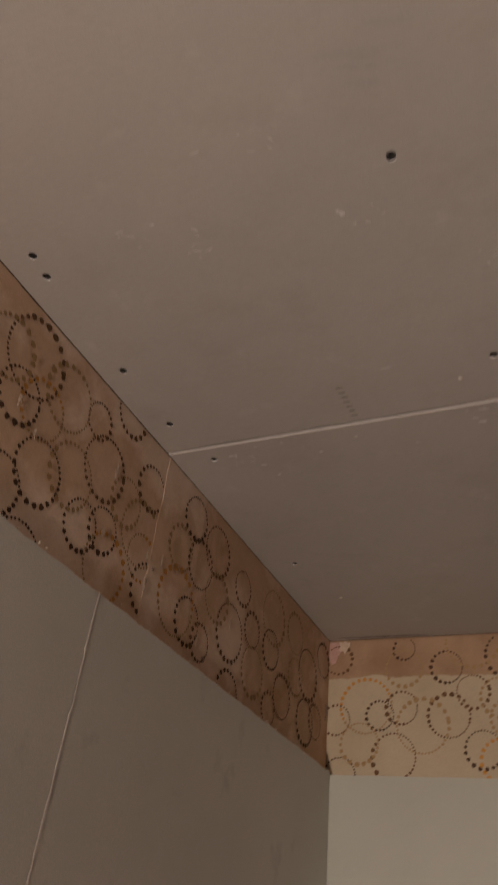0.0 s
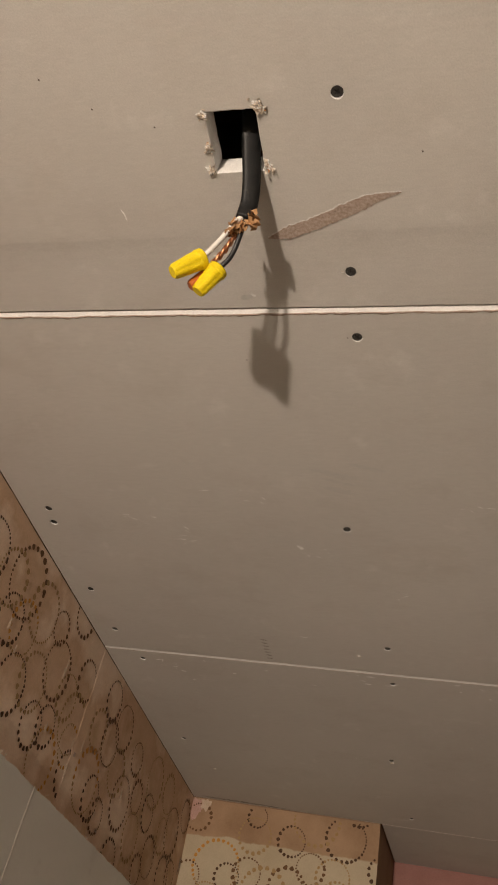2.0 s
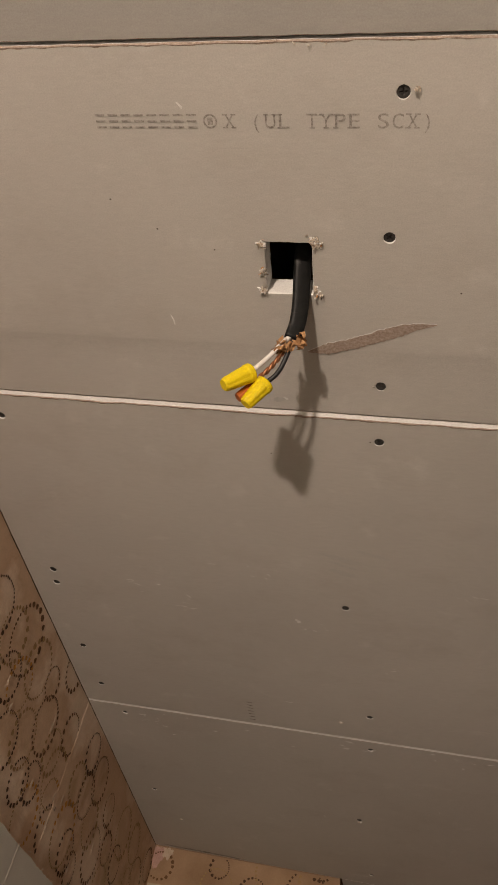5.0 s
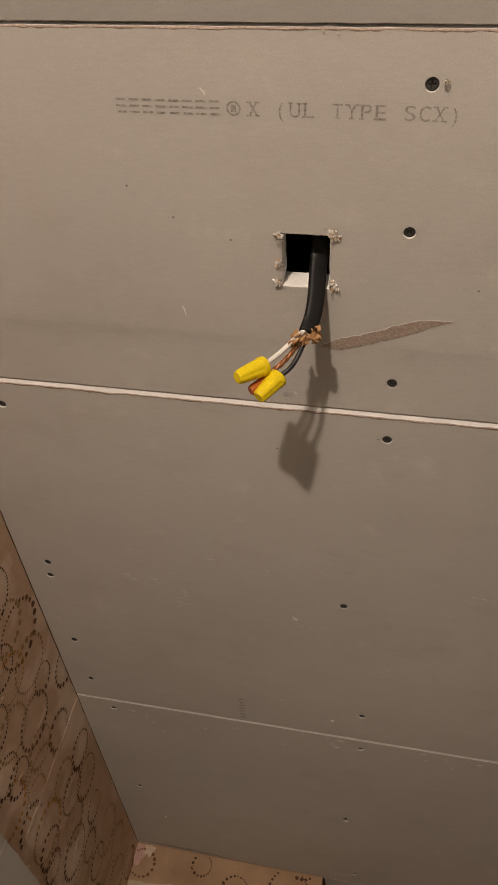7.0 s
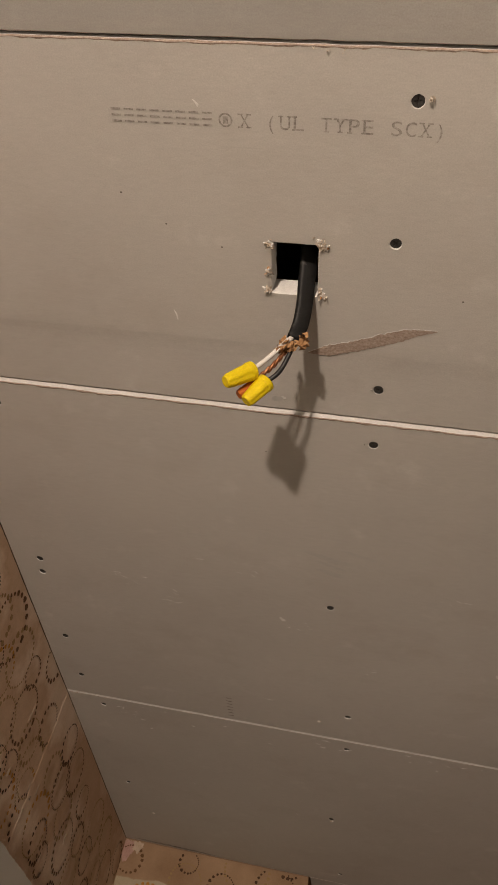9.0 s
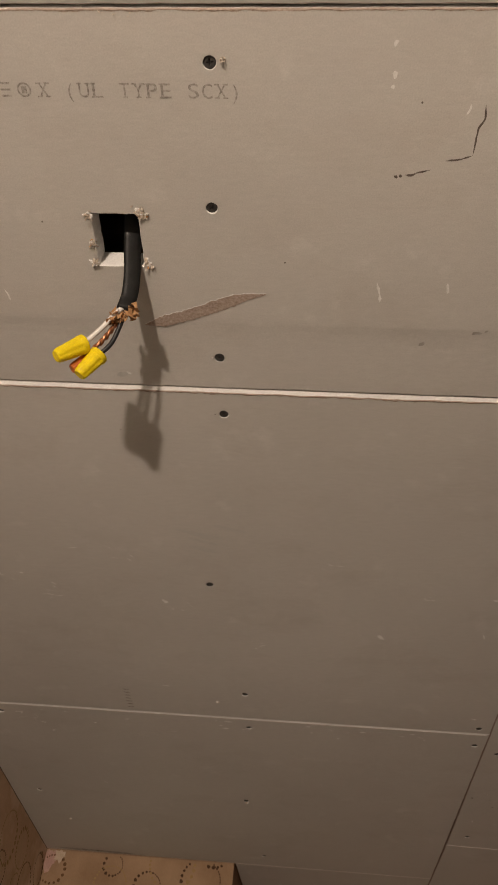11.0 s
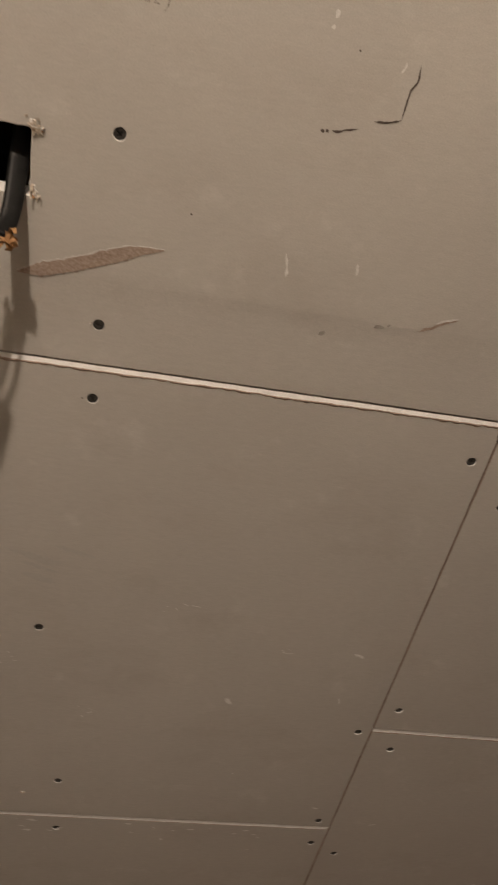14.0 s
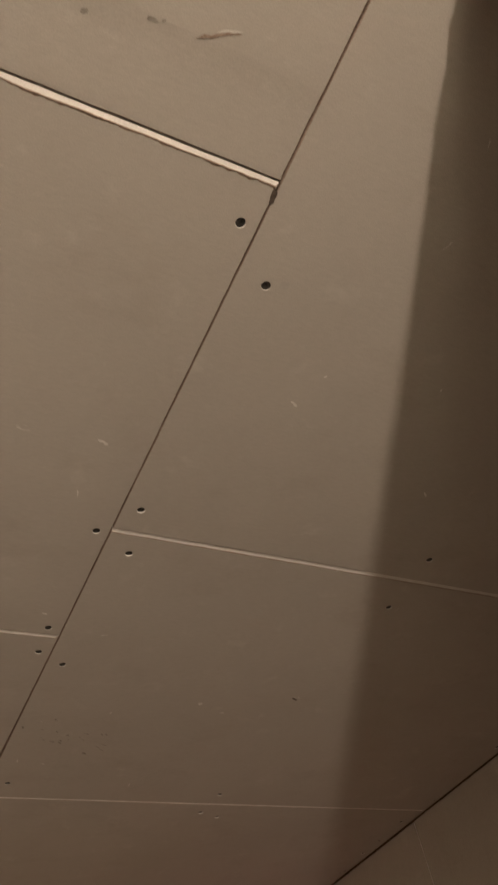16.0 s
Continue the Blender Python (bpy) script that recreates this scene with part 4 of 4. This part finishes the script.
flat_strip("grime_streak", ((0.02, 1.234), (0.07, 1.236), (0.13, 1.237), (0.20, 1.240)), 0.0070, GRIME, ceiling, "dark grime along the wall joint", H - 0.00022, 0.5, 8)
for k in range(22):
    x, y, a = 0.86 + rnd.gauss(0, 0.045), 0.855 + rnd.gauss(0, 0.030), rnd.uniform(0.2, 1.4)
    l = rnd.uniform(0.003, 0.012)
    flat_strip("grime_fleck", ((x, y), (x + l * math.cos(a), y + l * math.sin(a))), rnd.uniform(0.0012, 0.0034), GRIME, ceiling, "dark rubbed fleck", H - 0.00022, 0.8, k, 500)
for k in range(12):
    x, y = 1.652 + rnd.gauss(0, 0.005), rnd.uniform(1.02, 1.46)
    flat_strip("grime_fleck", ((x, y), (x + rnd.uniform(0.002, 0.007), y + rnd.uniform(-0.004, 0.006))), rnd.uniform(0.0016, 0.0040), LINE, ceiling, "dark chip along the corner", H - 0.00022, 0.6, k + 50, 500)
for k in range(7):
    x, y = 1.02 + rnd.gauss(0, 0.02), 1.00 + rnd.gauss(0, 0.03)
    flat_strip("grime_fleck", ((x, y), (x + 0.010, y - 0.012), (x + 0.022, y - 0.022)), rnd.uniform(0.0012, 0.0028), RUB, ceiling, "faint rubbed smudge", H - 0.00021, 0.7, k + 70, 400)
flat_strip("joint_chip", ((0.7545, 0.0045), (0.7570, 0.0120), (0.7575, 0.0190)), 0.0046, LINE, ceiling, "dark chipped corner at the joint", H - 0.00028, 0.4, 11)
flat_strip("lifted_chip", ((0.3245, -0.0118), (0.329, -0.0132), (0.3345, -0.0146)), 0.0050, FAINT, ceiling, "lifted chip of paper", H - 0.0003, 0.3, 3, 500)
flat_strip("pale_scuff", ((0.3335, -0.0168), (0.3355, -0.0155), (0.3375, -0.0140)), 0.0022, SCUFF, ceiling, "pale edge of a lifted chip", H - 0.0006, 0.3, 5, 500)
for k in range(7):
    x, y = 0.2520 + 0.0002 * k, 0.5550 + 0.0084 * k
    flat_strip("stamped_bar", ((x, y), (x + 0.0042, y + 0.0003), (x + 0.0084, y + 0.0006)), 0.0026, INK, ceiling, "faint grey stamped bar", H - 0.00022, 0.35, 6 + k, 500, 10, (40, 40))
for k, (x, y) in enumerate(((0.318, 0.053), (0.214, -0.199), (0.246, -0.176), (0.288, -0.160), (0.470, -0.130), (0.371, -0.341), (0.557, -0.250), (0.685, -0.239), (0.4085, 0.0290))):
    flat_strip("speck", ((x, y), (x + 0.0012, y + 0.0008)), 0.0014, LINE, ceiling, "tiny dark speck", H - 0.00022, 0.3, k)


# ---- stamped print on the strip board ----
def stamped(body, x0, x1, y, height):
    curve = bpy.data.curves.new("stamp", "FONT")
    curve.body, curve.size = body, 1.0
    temp = bpy.data.objects.new("stamp", curve)
    scene.collection.objects.link(temp)
    bpy.context.view_layer.update()
    me = bpy.data.meshes.new_from_object(temp)
    bpy.data.objects.remove(temp)
    xs = [v.co.x for v in me.vertices]
    ys = [v.co.y for v in me.vertices]
    low, high = (0.0, 0.729) if "(" in body or ")" in body else (min(ys), max(ys))
    for v in me.vertices:
        v.co = Vector((x0 + (v.co.x - min(xs)) / (max(xs) - min(xs)) * (x1 - x0), y - (v.co.y - low) / (high - low) * height, H - 0.00022))
    me.materials.append(INK)
    ob = new("stamped_print", me)
    ob.parent = ceiling
    return tagged(ob, "faded grey stamped lettering")


TY, TH = -0.2507, 0.0095
PITCH = 0.00910
SERIFS = {"X": ((0, 0), (1, 0), (0, 1), (1, 1)), "U": ((0, 1), (1, 1)), "L": ((0, 0), (0, 1)), "T": ((0.5, 0),), "Y": ((0, 1), (1, 1), (0.5, 0)),
          "P": ((0, 0), (0, 1)), "E": ((0, 0), (0, 1))}


def serifs(letter, x0, x1):
    """Short slab feet on the strokes of a typewritten capital."""
    bm = bmesh.new()
    for fx, fy in SERIFS[letter]:
        cx = x0 + 0.0006 + fx * (x1 - x0 - 0.0012)
        y = TY - fy * TH
        top = y + (0.0010 if fy else -0.0010)
        vs = [bm.verts.new((x, yy, H - 0.00023)) for x, yy in ((cx - 0.0017, y), (cx + 0.0017, y), (cx + 0.0017, top), (cx - 0.0017, top))]
        bm.faces.new(vs)
    bmesh.ops.recalc_face_normals(bm, faces=bm.faces)
    for f in bm.faces:
        if f.normal.z > 0:
            f.normal_flip()
    return finish("stamped_print", bm, INK, ceiling, "faded grey stamped lettering")


for k, letter in enumerate("X (UL TYPE SCX)"):
    if letter == " ":
        continue
    c = 0.3095 + PITCH * k
    half = 0.0015 if letter in "()" else 0.0034
    stamped(letter, c - half, c + half, TY, TH)
    if letter in SERIFS:
        serifs(letter, c - half, c + half)


def stamped_bars():
    """The trade name stays unlettered: eight plain stamped blocks and a round mark."""
    bm = bmesh.new()

    def bar(x0, y0, x1, y1):
        f = bm.faces.new([bm.verts.new((x, y, H - 0.00022)) for x, y in ((x0, y0), (x0, y1), (x1, y1), (x1, y0))])
        if f.normal.z > 0:
            f.normal_flip()
    t = 0.0013
    for k in range(8):
        a = 0.2165 + k * 0.00915
        b = a + 0.0068
        bar(a, TY - TH, b, TY - TH + t)
        bar(a, TY - t, b, TY)
        bar(a, TY - TH * 0.5 - t / 2, b, TY - TH * 0.5 + t / 2)
    c, n = (0.2965, TY - TH / 2), 24
    for k in range(n):
        t0, t1 = 2 * math.pi * k / n, 2 * math.pi * (k + 1) / n
        f = bm.faces.new([bm.verts.new((c[0] + r * math.cos(t), c[1] + r * math.sin(t), H - 0.00022)) for r, t in
                          ((0.0048, t0), (0.0048, t1), (0.0036, t1), (0.0036, t0))])
        f.normal_update()
        if f.normal.z > 0:
            f.normal_flip()
    bar(c[0] - 0.0018, c[1] - 0.0024, c[0] + 0.0018, c[1] + 0.0024)
    return finish("stamped_print", bm, INK, ceiling, "faded grey stamped blocks and a round mark")


stamped_bars()


# the old wall leans in a little below the ceiling near the far corner
def lean(ob):
    for v in ob.data.vertices:
        k = min(1.0, max(0.0, (v.co.y - 0.45) / 0.75))
        v.co.x += 0.030 * (H - max(min(v.co.z, H), 2.0)) * k


for ob in wall_left.children_recursive:
    lean(ob)
